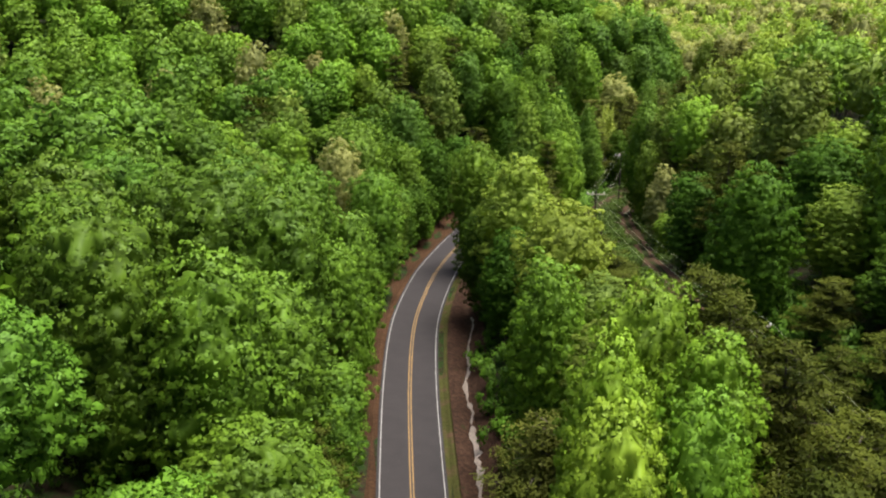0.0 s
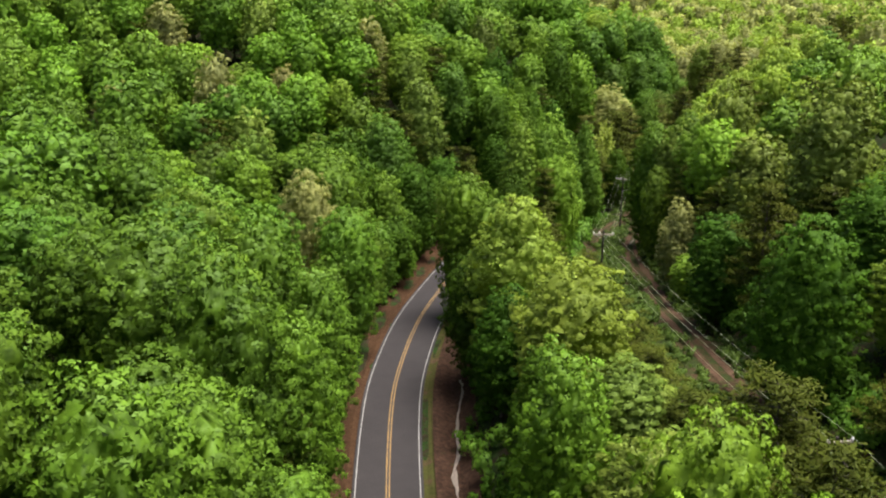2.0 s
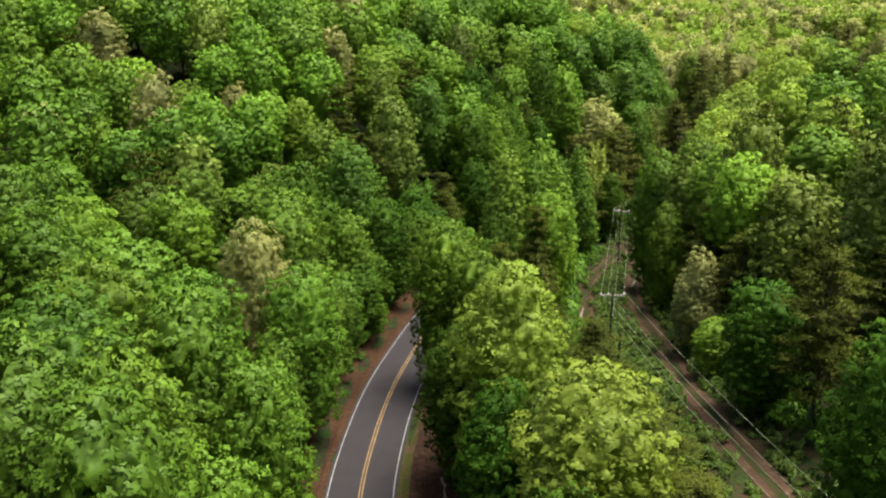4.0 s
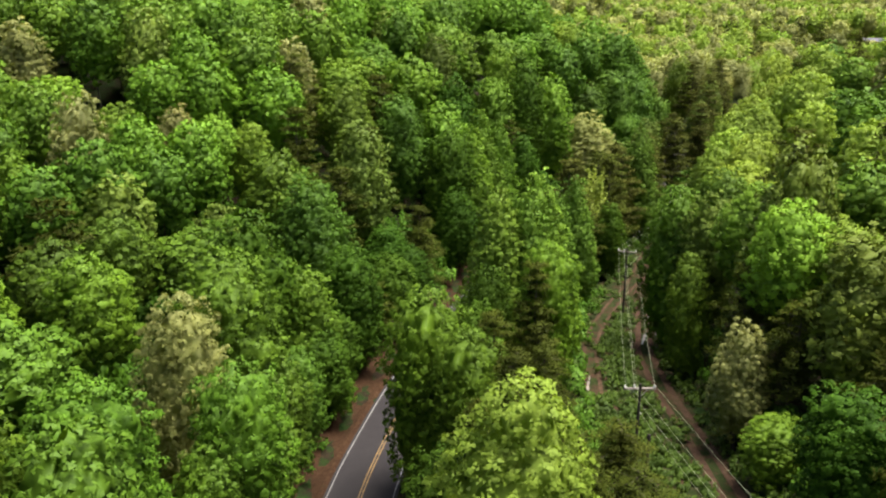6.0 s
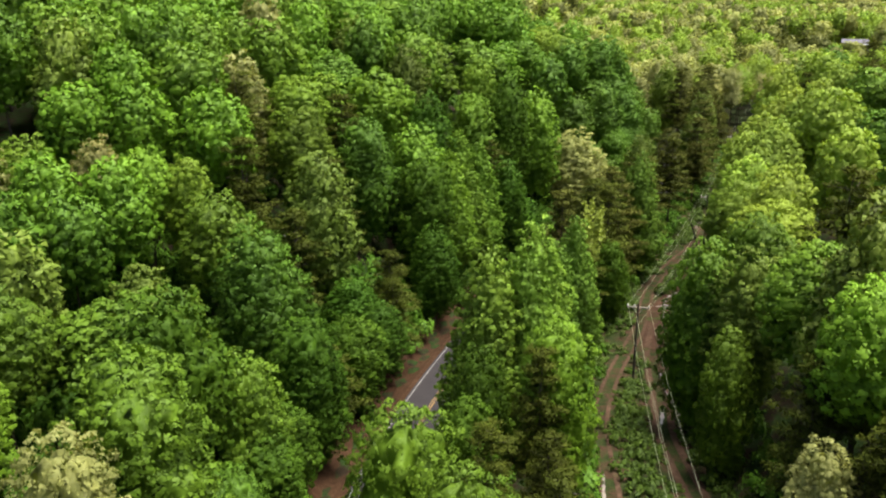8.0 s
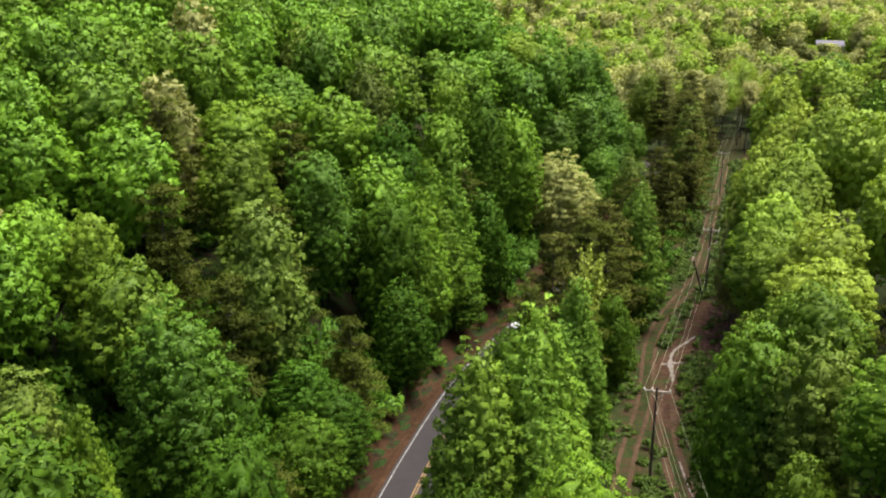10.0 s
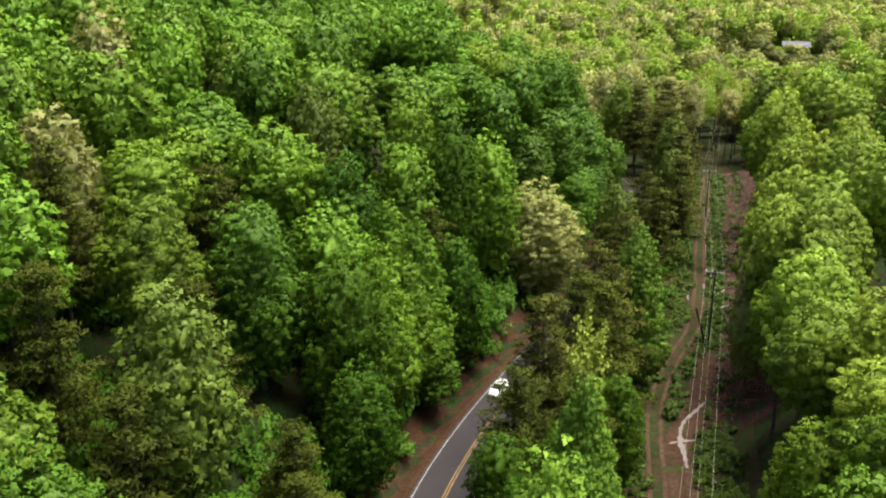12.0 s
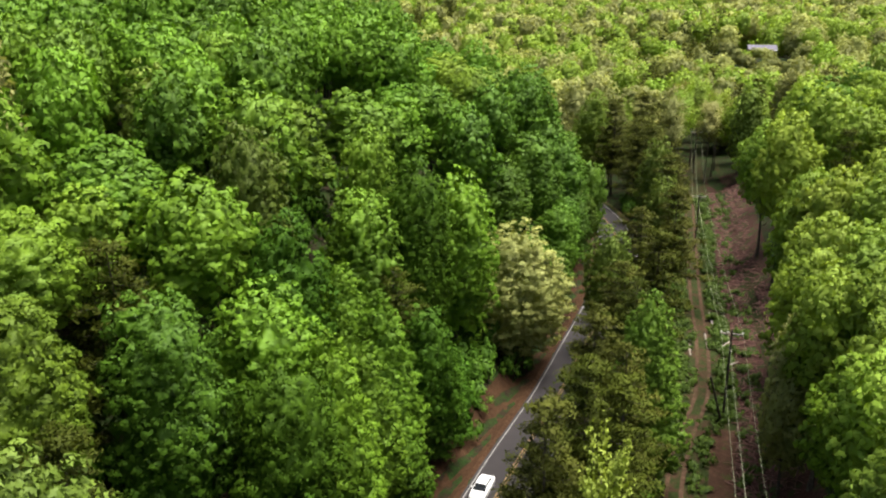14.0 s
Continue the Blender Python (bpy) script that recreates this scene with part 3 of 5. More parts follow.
def broad_crown(rng, shape, variant, count, size, coarse=1.0):
    """The crown of a broadleaf tree: round, tall or pointed; coarse above 1 makes fewer, wider bulges for trees farther off."""
    grid = (int(34 / coarse), int(24 / coarse))
    fuzz, depth = (0.16, 0.95) if coarse < 1.3 else (0.12, 0.60)
    if shape == "cone":
        return full_crown(rng, cone_profile, 0.12, count, size, 1.05 * coarse, 0.5 * coarse, 0.75, 0.14, 0.75, grid)
    if shape == "tall":
        return full_crown(rng, tall_profile, 0.18, count, size, 1.35 * coarse, 0.6 * coarse, 1.25, 0.26, 1.1, grid)
    billow = (1.5, 1.8, 1.3, 1.65, 2.0)[variant % 5]
    if shape == "low":
        return full_crown(rng, dome_profile, 0.10, count, size, billow * coarse * 0.85, 0.66 * coarse, 0.85 * billow, fuzz, depth, grid)
    return full_crown(rng, dome_profile, (0.47, 0.52, 0.44, 0.48, 0.54)[variant % 5], count, size, billow * coarse, 0.68 * coarse, (0.95 if coarse < 1.3 else 0.70) * billow, fuzz, depth, grid)


def trunk_of(rng, height, limbs, thick=0.28, low=0.3):
    lean = rng.normal(size=2) * 0.4
    zs = np.linspace(-0.6, height, 7)
    line = np.stack([lean[0] * (zs / height) ** 2 + 0.12 * np.sin(zs * 0.5), lean[1] * (zs / height) ** 2 + 0.12 * np.cos(zs * 0.4), zs], 1)
    pieces = [tube(line, np.linspace(thick, thick * 0.22, 7) * np.array([1.5, 1, 1, 1, 1, 1, 1]))]
    for k in range(limbs):
        h = height * (low + (0.95 - low) * k / limbs)
        a = 2.399 * k + rng.uniform(-0.4, 0.4)
        root = np.array([np.interp(h, zs, line[:, 0]), np.interp(h, zs, line[:, 1]), h])
        reach = rng.uniform(2.0, 3.6) * (1 - 0.5 * h / height)
        way = np.array((math.cos(a), math.sin(a), rng.uniform(0.5, 1.1)))
        r0 = thick * 0.36 * (1 - 0.6 * h / height)
        pieces.append(tube([root, root + way * reach * 0.5, root + way * reach + (0, 0, 0.4 * reach)], [r0, r0 * 0.7, r0 * 0.25], 5))
    return joined(pieces)


def pine_arrays(rng, count, size):
    """Flat, ragged tiers of needle clouds on level boughs round a straight stem; returns the needles and the boughs."""
    clouds, boughs = [], []
    tiers = 11
    for i in range(tiers):
        h = 0.30 + 0.68 * i / (tiers - 1)
        length = BASE_R * 1.02 * (1 - h) ** 0.48 + 0.5
        m = 6 if i < tiers - 3 else 4
        for k in range(m):
            if rng.uniform() < 0.12:
                continue
            a = 2 * math.pi * (k + rng.uniform(-0.3, 0.3)) / m + i * 1.1
            ln = length * rng.uniform(0.6, 1.12)
            root = np.array((0, 0, h * BASE_H - 0.5 + rng.uniform(-0.4, 0.4)))
            tip = root + np.array((math.cos(a) * ln, math.sin(a) * ln, ln * rng.uniform(0.02, 0.28)))
            boughs.append(tube([root, (root + tip) / 2 + (0, 0, -0.1), tip], [0.06, 0.045, 0.015], 4))
            for f in ((0.95, 0.6, 0.3) if ln > 2.5 else (0.9, 0.45)):
                clouds.append((*(root + (tip - root) * f + rng.normal(size=3) * (0.3, 0.3, 0.1)), rng.uniform(0.6, 1.0) * (0.65 + 0.08 * ln)))
    clouds = np.array(clouds)
    pick = rng.choice(len(clouds), count, p=clouds[:, 3] ** 2 / (clouds[:, 3] ** 2).sum())
    d = unit(rng.normal(size=(count, 3)) + (0, 0, 0.25))
    c = clouds[pick, :3] + d * (1.25, 1.25, 0.5) * clouds[pick, 3:4] * rng.uniform(0.3, 1.35, (count, 1))
    nn = unit(rng.normal(size=(count, 3)) * 0.8 + (0, 0, 0.6))
    soft = unit(d * (0.6, 0.6, 0.6) + unit(c * (1, 1, 0) + (0, 0, 1e-3)) * 0.5 + (0, 0, 0.7))
    return (*leaves(rng, c, nn, soft, size, size * 0.36), boughs)


def budding_arrays(rng):
    """A slender tree just coming into leaf: upswept whips with small upright tufts."""
    c, boughs = [], []
    for k in range(26):
        a, h = 2.399 * k, rng.uniform(0.22, 0.72)
        root = np.array((0, 0, h * BASE_H))
        ln = rng.uniform(3.2, 5.2) * (1.1 - 0.5 * h)
        tip = root + np.array((math.cos(a) * ln * 0.75, math.sin(a) * ln * 0.75, ln * 1.3))
        mid = root + (tip - root) * (0.6, 0.6, 0.4)
        boughs.append(tube([root, mid, tip], [0.08, 0.05, 0.02], 4))
        n = 150
        f = rng.uniform(0.3, 1.05, n)[:, None]
        c.append(root * (1 - f) ** 2 + 2 * mid * f * (1 - f) + tip * f ** 2 + rng.normal(size=(n, 3)) * (0.35, 0.35, 0.5))
    c = np.vstack(c)
    nn = unit(rng.normal(size=(len(c), 3)) * (1, 1, 0.5))
    return (*leaves(rng, c, nn, unit(nn + (0, 0, 1.0)), 0.42, 0.3), boughs)


def thin_arrays(rng, count=5200, size=0.36):
    """A tall bare-stemmed tree: an open, feathery crown on upswept twigs over the upper half."""
    c, boughs = [], []
    for k in range(30):
        a, h = 2.399 * k, rng.uniform(0.42, 0.86)
        root = np.array((0, 0, h * BASE_H))
        ln = rng.uniform(2.6, 4.4) * (1.35 - 0.8 * h)
        tip = root + np.array((math.cos(a) * ln, math.sin(a) * ln, ln * rng.uniform(0.6, 1.1)))
        boughs.append(tube([root, root + (tip - root) * (0.55, 0.55, 0.4), tip], [0.07, 0.045, 0.015], 4))
        n = count // 30
        f = rng.uniform(0.25, 1.1, n)[:, None]
        c.append(root + (tip - root) * f + rng.normal(size=(n, 3)) * (0.65, 0.65, 0.5))
    c = np.vstack(c)
    d = unit(c * (1, 1, 0) + (0, 0, 0.6))
    return (*leaves(rng, c, unit(d + rng.normal(size=c.shape) * 0.6), unit(d * 0.6 + rng.normal(size=c.shape) * 0.25 + (0, 0, 0.6)), size, size), boughs)


CROWNS, TRUNKS = {}, {}


def crowns_for(shape, fine, variant):
    """Crown and trunk meshes, built once and shared by the trees alike; the leaves take their material from the tree."""
    key = (shape, fine, variant)
    if key not in CROWNS:
        rng = np.random.default_rng(1000 + 37 * variant + {"round": 1, "cone": 2, "pine": 3, "bud": 4, "tall": 5, "thin": 6, "low": 8}[shape] * 7)
        boughs = []
        if shape == "pine":
            v, f, nrm, boughs = pine_arrays(rng, 14000 if fine else 9500, 0.40 if fine else 0.48)
            trunk = trunk_of(rng, 21, 3, 0.24, 0.2)
        elif shape == "thin":
            v, f, nrm, boughs = thin_arrays(rng)
            trunk = trunk_of(rng, 20, 4, 0.22, 0.35)
        elif shape == "bud":
            v, f, nrm, boughs = budding_arrays(rng)
            trunk = trunk_of(rng, 17, 5, 0.2, 0.3)
        else:
            v, f, nrm = broad_crown(rng, shape, variant, 16000 if fine else 8000, 0.27 if fine else 0.38)
            trunk = trunk_of(rng, 17, 6)
        CROWNS[key] = [v, f, nrm, {}]
        TRUNKS[key] = mesh_of("trunk", *joined([trunk, *boughs]), BARK)
    return key


def crown_mesh(key, leaf):
    v, f, nrm, by_leaf = CROWNS[key]
    if leaf not in by_leaf:
        by_leaf[leaf] = leaf_mesh("crown", v, f, nrm, LEAF[leaf])
    return by_leaf[leaf]


KIND = {  # leaf, shape, label
    "oak": ("oak", "round", "broadleaf forest tree with a full mid-green crown"),
    "deep": ("deep", "round", "broadleaf forest tree with a full fresh-green crown, light put into its colour"),
    "dark": ("dark", "round", "broadleaf tree with a dark green crown, shade put into its colour"),
    "green_poplar": ("bright", "cone", "pointed poplar-like tree with a mid-green crown"),
    "light": ("light", "round", "broadleaf forest tree with a fresh yellow-green crown"),
    "bright": ("bright", "round", "broadleaf forest tree with a vivid green crown"),
    "olive": ("olive", "tall", "broadleaf forest tree with a dull olive-green crown"),
    "poplar": ("poplar", "cone", "pointed poplar-like tree with a soft green crown"),
    "pale": ("pale", "round", "tree covered in pale cream blossom and young leaves"),
    "pine": ("pine", "pine", "brownish-green pine with ragged flat tiers of needles"),
    "bud": ("bud", "bud", "slender tree with upswept twigs just coming into leaf"),
    "tan": ("tan", "tall", "forest tree with sparse tan-coloured young leaves"),
    "lime": ("lime", "round", "broadleaf forest tree with a pale yellow-green crown"),
    "brown": ("brown", "pine", "grey-brown pine with ragged sparse tiers of needles"),
    "thin": ("tan", "thin", "tall bare-stemmed tree with a feathery tan crown"),
    "thin_lime": ("lime", "thin", "tall bare-stemmed tree with feathery yellow-green leaves"),
}
tree_rng = np.random.default_rng(5)
PLANTED = []


def toned_kind(x, y, kind, lone=False):
    """Puts light and shade into the leaf kind: past the bend fresher green for the lit upper slope, darker green for
    the shaded hollow along the road; oaks right of the road's start are darkened too.
    """
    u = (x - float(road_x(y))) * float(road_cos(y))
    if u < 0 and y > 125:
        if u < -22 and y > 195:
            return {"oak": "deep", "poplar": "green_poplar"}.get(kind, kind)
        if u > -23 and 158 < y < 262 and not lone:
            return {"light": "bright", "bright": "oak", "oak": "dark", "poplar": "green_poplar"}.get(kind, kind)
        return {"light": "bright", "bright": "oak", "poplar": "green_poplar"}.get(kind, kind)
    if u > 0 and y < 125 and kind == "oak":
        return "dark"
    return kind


def tree(x, y, top, r, kind, fine=True, lone=True):
    """A tree that stands on the ground at x, y, reaches the height top and has a crown of radius r."""
    if kind == "light" and y > 170 and x > float(corridor_x(y)):
        kind = "lime"
    kind = toned_kind(x, y, kind, lone)
    u = (x - float(road_x(y))) * float(road_cos(y))
    if -20 < u < 0 and y < 258:
        x -= max(0.0, u + 4.8 + 0.62 * r) / float(road_cos(y))
    if 205 < y < 310:
        v = (x - float(corridor_x(y))) * float(road_cos(y))
        if v > 0:
            x += max(0.0, 4.2 + 0.92 * r - v) / float(road_cos(y))
    if kind in ("pine", "brown") and y > 205 and float(road_x(y)) < x < float(corridor_x(y)):
        r *= 1.22
    leaf, shape, label = KIND[kind]
    if shape == "round" and -24 < (x - float(road_x(y))) * float(road_cos(y)) and x < float(corridor_x(y)) + (26 if y < 130 else 10):
        shape = "low"
    base = float(ground(x, y))
    h = max(top - base, 6.0)
    fine = fine and (y < 232 and x < 60 or kind in ("pale", "poplar", "green_poplar"))
    variant = int(tree_rng.integers(0, 4 if fine else 5))
    key = crowns_for(shape, fine, variant)
    ob = new("tree", None)
    ob.empty_display_size = 0.5
    ob.matrix_basis = Matrix.Translation((x, y, base - 0.05)) @ Matrix.Rotation(tree_rng.uniform(0, 6.28), 4, "Z") @ Matrix.Diagonal((r / BASE_R, r / BASE_R, h / BASE_H, 1))
    tagged(ob, label, "tree", "forest trees")
    part("trunk", TRUNKS[key], ob)
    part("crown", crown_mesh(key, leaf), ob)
    PLANTED.append((x, y, r))
    return ob


# trees between the road and the cleared strip
for x, y, top, r, kind in ((10.5, 81, 22.3, 4.7, "bright"), (14, 99.5, 22.3, 6.4, "lime"), (10.2, 119, 23.4, 6.0, "lime"), (15.5, 63, 26.4, 4.6, "bright"), (18.5, 56, 25.6, 4.6, "bright"),
                           (10.6, 47.5, 24.6, 4.6, "light"), (15.8, 48.5, 24.8, 4.0, "bright"), (11.4, 55.0, 25.8, 4.0, "light"), (6.0, 146, 19.2, 4.8, "bright"), (9.6, 142.0, 16.6, 4.0, "oak"),
                           (12.8, 136.5, 16.8, 4.2, "pine"), (22.6, 179.5, 21.8, 5.4, "poplar"), (20.5, 174.5, 20.2, 5.2, "poplar"), (32.2, 198.3, 16.5, 4.0, "poplar"), (16.5, 173.5, 21.2, 5.2, "poplar"),
                           (26.5, 186, 17.0, 4.2, "poplar"), (21.2, 162, 18.0, 3.8, "bright"), (19.0, 159.5, 16.8, 3.8, "pine")):
    tree(x, y, top, r, kind)
for x, y, top, r, kind in ((24, 48, 22, 4.8, "pine"), (20.7, 59.5, 26.4, 5.2, "pine"), (24.3, 57.5, 23.8, 5.2, "pine"), (20, 40, 24, 4.6, "pine"), (24, 65.5, 20.5, 4.6, "pine"), (27.8, 52.5, 21.2, 5.2, "pine"), (20.5, 70, 18.5, 4.2, "pine"),
                           (15.5, 73, 19.0, 5.0, "olive"), (16.5, 88, 17.5, 4.6, "olive"), (19.5, 80, 15, 4.0, "olive"), (19.8, 92, 12.5, 3.6, "olive"), (10.8, 93, 16.5, 3.8, "oak"), (14, 109.5, 17, 4.4, "olive"),
                           (8.6, 111, 15.5, 4.2, "oak"), (6.2, 124, 15.0, 4.6, "oak"), (15.5, 127, 15.5, 4.0, "pine"), (9, 131, 15, 3.6, "pine"), (19, 117, 13, 3.4, "olive"), (13, 151, 14.2, 4.0, "pine")):
    tree(x, y, top, r, kind)
for x, y, top, r, kind in ((17.3, 145, 13.5, 3.8, "pine"), (18, 152, 12.5, 3.4, "pine"), (12.5, 160, 12, 3.8, "dark"), (14.5, 166, 14, 3.6, "dark"), (39.2, 216.5, 14.8, 3.6, "bud"), (54.0, 237.5, 15.6, 4.8, "poplar"),
                           (36.3, 221.7, 14, 4.4, "brown"), (43.3, 229, 13.6, 4.6, "pine"), (44, 223, 14.4, 4.4, "pine"), (30.5, 212, 11, 4.0, "pine"), (36, 210, 11, 3.6, "pine"), (49, 233, 13, 4.0, "brown"),
                           (50.5, 243, 12.2, 4.4, "brown"), (58.5, 250, 12.5, 4.2, "pine"), (62, 260, 11, 4.4, "brown"), (71, 267, 12.6, 4.4, "pine"), (75, 281, 11.5, 4.4, "brown"), (83.5, 285, 13, 4.4, "brown")):
    tree(x, y, top, r, kind)
for x, y, top, r, kind in ((66, 272, 11.5, 4.2, "olive"), (87.5, 297, 11.5, 4.0, "olive"), (93, 305, 13.5, 4.4, "brown"), (99, 320, 13, 4.4, "olive"), (104, 333, 13, 4.6, "brown"),
                           (26.5, 203, 9, 3.4, "dark"), (33, 205, 8.5, 3.2, "dark"), (42, 214, 8, 3.2, "dark"), (26.5, 195, 9.5, 3.6, "dark")):
    tree(x, y, top, r, kind)
# pines along the near edge of the cleared strip
for x, y, top, r, kind in ((20.6, 104, 14.0, 4.2, "pine"), (21.2, 112, 13.5, 4.0, "pine"), (20.8, 97, 14.5, 4.2, "pine"), (20.2, 123, 13, 3.8, "pine"), (21.8, 86, 15.5, 4.2, "pine"), (21, 131, 12.5, 3.8, "pine")):
    tree(x, y, top, r, kind)
# trees of the wooded slope beyond the road's other side
for x, y, top, r, kind in ((-20.3, 103, 24.2, 5.8, "oak"), (-15.5, 72.5, 23.4, 6.4, "oak"), (-17.2, 88.6, 27.4, 6.2, "oak"), (-29.8, 96, 26.6, 6.0, "oak"), (-26.3, 65, 32.4, 6.2, "oak"), (-11.8, 94, 19.5, 4.6, "oak"),
                           (-12, 111, 18, 4.8, "oak"), (-26.2, 116.5, 25, 5.6, "bright"), (-16.8, 142.5, 20.8, 4.8, "pale"), (-14.2, 152, 21.4, 6.4, "light"), (-10.5, 134, 17.5, 4.8, "oak"), (-29.5, 168, 20.8, 5.2, "oak"),
                           (-44.8, 157, 24.5, 5.4, "poplar"), (-47.9, 190, 23.8, 5.6, "poplar"), (-13.5, 176, 17.4, 3.0, "poplar"), (-7.5, 187.5, 20.6, 6.0, "oak"), (-2.2, 176, 13.5, 4.6, "dark"), (-7.5, 165, 15.0, 4.6, "oak")):
    tree(x, y, top, r, kind)
for x, y, top, r, kind in ((-36.9, 204, 27.8, 5.0, "light"), (-48.5, 213, 30.8, 5.4, "light"), (-22.5, 204, 26.1, 4.6, "light"), (-17.5, 203, 25, 3.8, "light"), (-29, 206, 27, 4.2, "tan"), (-65, 181, 25.4, 5.6, "oak"),
                           (-4.6, 231.6, 31, 6.0, "light"), (-3.4, 219.5, 28, 5.4, "bright"), (6, 226, 25, 5.4, "bright"), (14.7, 223.5, 19, 4.8, "dark"), (1.2, 250, 32.6, 6.6, "oak"), (-0.2, 243, 29.8, 5.4, "light"),
                           (-12.2, 224.8, 32.8, 5.4, "pine"), (0.4, 212.3, 22.2, 4.8, "pine"), (-10.7, 207.5, 26.4, 5.2, "pine"), (-4.1, 200.3, 18.5, 5.0, "pine"), (19.5, 229.5, 18.4, 4.8, "poplar"), (26, 240.5, 17.2, 4.8, "poplar")):
    tree(x, y, top, r, kind)
for x, y, top, r, kind in ((20, 268, 32.4, 6.4, "oak"), (31.3, 281.5, 31, 6.4, "oak"), (27.2, 257.3, 23.4, 5.2, "light"), (38.4, 289.5, 29, 5.8, "oak"), (58, 313.3, 29, 6.4, "light"), (51.2, 270.5, 13.4, 7.6, "pale"),
                           (22.5, 234, 15.8, 4.6, "poplar"), (15.5, 217, 10.5, 4.0, "dark"), (8.5, 207.5, 10, 4.2, "pine"), (2.8, 198.5, 9.5, 4.2, "dark"), (31.5, 244.5, 14, 4.2, "dark"), (22.8, 246.5, 19.0, 4.0, "poplar"),
                           (30, 252, 15.5, 4.4, "pine"), (36, 271, 18, 4.6, "pine"), (46, 281, 17, 5.2, "dark"), (55.5, 293, 17.5, 5.6, "oak"), (66, 306, 18.5, 5.8, "bright"), (75, 323, 18, 5.8, "oak")):
    tree(x, y, top, r, kind)
for x, y, top, r, kind in ((-44.8, 145, 26.5, 5.4, "oak"), (-27.6, 151.5, 21.8, 5.2, "light"), (-19.9, 183, 17.4, 4.4, "olive"), (-35, 129, 26, 5.6, "bright"), (-38, 108, 28, 5.6, "oak"), (-20, 126, 20.5, 5.2, "oak"), (-36, 143, 23.5, 5.0, "light"), (-33, 158, 21, 5.0, "oak")):
    tree(x, y, top, r, kind)
# trees round the foot of the slope, where the road bends out of sight
for x, y, top, r, kind in ((80.5, 353, 16.5, 5.8, "bright"), (84.5, 335, 12.2, 4.8, "oak"), (75.5, 314.5, 15.8, 5.6, "bright"), (68, 342, 25.0, 6.4, "oak"), (57.5, 334, 29.5, 6.6, "light"), (83, 371, 19.0, 6.4, "bright"),
                           (72, 357, 24.0, 6.4, "oak"), (60, 350, 29.0, 6.8, "oak"), (48, 338, 33.0, 7.0, "bright"), (47.5, 300.5, 27.0, 6.2, "bright"), (55, 312, 23.0, 5.8, "oak"), (41.5, 301, 29.0, 5.8, "oak"), (63, 327, 22.5, 5.4, "bright"), (84, 321, 8.5, 4.0, "oak"), (87, 345, 10.5, 4.4, "oak"), (46, 322, 31.5, 6.4, "oak")):
    tree(x, y, top, r, kind)
# smaller trees that lean over the bank
edge_rng = np.random.default_rng(8)
for y in np.arange(64, 330, 6.6):
    y = float(y + edge_rng.uniform(-1.2, 1.2))
    x = float(road_x(y)) - edge_rng.uniform(8.0, 9.4) / float(road_cos(y))
    if math.hypot(x - 48, y - 263) > 12 and all((x - a) ** 2 + (y - q) ** 2 > 9 for a, q, r in PLANTED):
        tree(x, y, float(ground(x, y)) + edge_rng.uniform(10, 15), edge_rng.uniform(3.6, 4.5), ("oak", "oak", "oak", "pine")[int(edge_rng.integers(0, 4))], True, False)
# trees on the far side of the cleared strip
for x, y, top, r, kind in ((34.8, 96, 27.8, 5.2, "oak"), (35.0, 120, 20.4, 4.4, "oak"), (47.4, 108.5, 27.8, 5.4, "oak"), (43, 148, 26.6, 5.2, "light"), (40.2, 174.8, 21.2, 4.6, "bright"), (45.8, 163, 24.4, 5.0, "light"),
                           (38.2, 163.5, 15.8, 3.0, "bright"), (43.0, 170.7, 21.2, 4.4, "olive"), (69, 235, 19.8, 4.8, "light"), (98, 281, 25, 5.6, "light"), (96.5, 263, 26, 3.6, "pine"), (56, 201.5, 20, 5.2, "light"),
                           (61, 210.5, 21.4, 5.0, "light"), (68, 227, 21, 4.8, "light"), (66.5, 230.5, 15.0, 3.0, "tan"), (54, 188, 21, 5.4, "light"), (48.5, 180, 22, 5.0, "bright"), (49, 191, 14.5, 3.8, "bright")):
    tree(x, y, top, r, kind)
for x, y, top, r, kind in ((36.2, 142.8, 16.2, 3.4, "tan"), (46.6, 145, 25, 5.0, "light"), (35.6, 133, 11.2, 3.2, "bright"), (39.2, 150, 19.2, 4.0, "pine"), (40.5, 141, 18.4, 4.4, "pine"), (36.6, 112.4, 26.4, 4.6, "pine"),
                           (52.4, 137.3, 30, 5.0, "pine"), (56.7, 138.3, 33.5, 5.0, "pine"), (76.7, 240.3, 22, 5.4, "light"), (71, 223, 23.2, 5.4, "light"), (61.5, 215.5, 17.6, 4.2, "bright"), (64, 214, 21.8, 5.0, "light"),
                           (82.7, 255.8, 22.4, 5.2, "light"), (86.2, 251, 24.2, 5.2, "light"), (87.2, 243.4, 25.6, 5.4, "light"), (104.7, 298, 20, 5.2, "light"), (44, 128, 22, 5.0, "pine"), (47, 120, 24, 5.0, "pine")):
    tree(x, y, top, r, kind)

# the corner of woods where the strip climbs out of sight; its shade is put into dark pines and oaks
for x, y, top, r, kind in ((45.2, 96, 24.7, 5.2, "light"), (46.5, 83, 22.0, 5.2, "oak"), (54, 86, 28.0, 5.8, "oak"), (41.5, 73, 18.0, 4.8, "pine"), (52, 113, 28.8, 5.4, "light"), (39.5, 85, 18.0, 4.6, "pine"), (35.8, 74, 15.5, 4.0, "pine"), (50, 70, 23, 5.4, "oak"), (60, 99, 31, 6.0, "oak")):
    tree(x, y, top, r, kind)

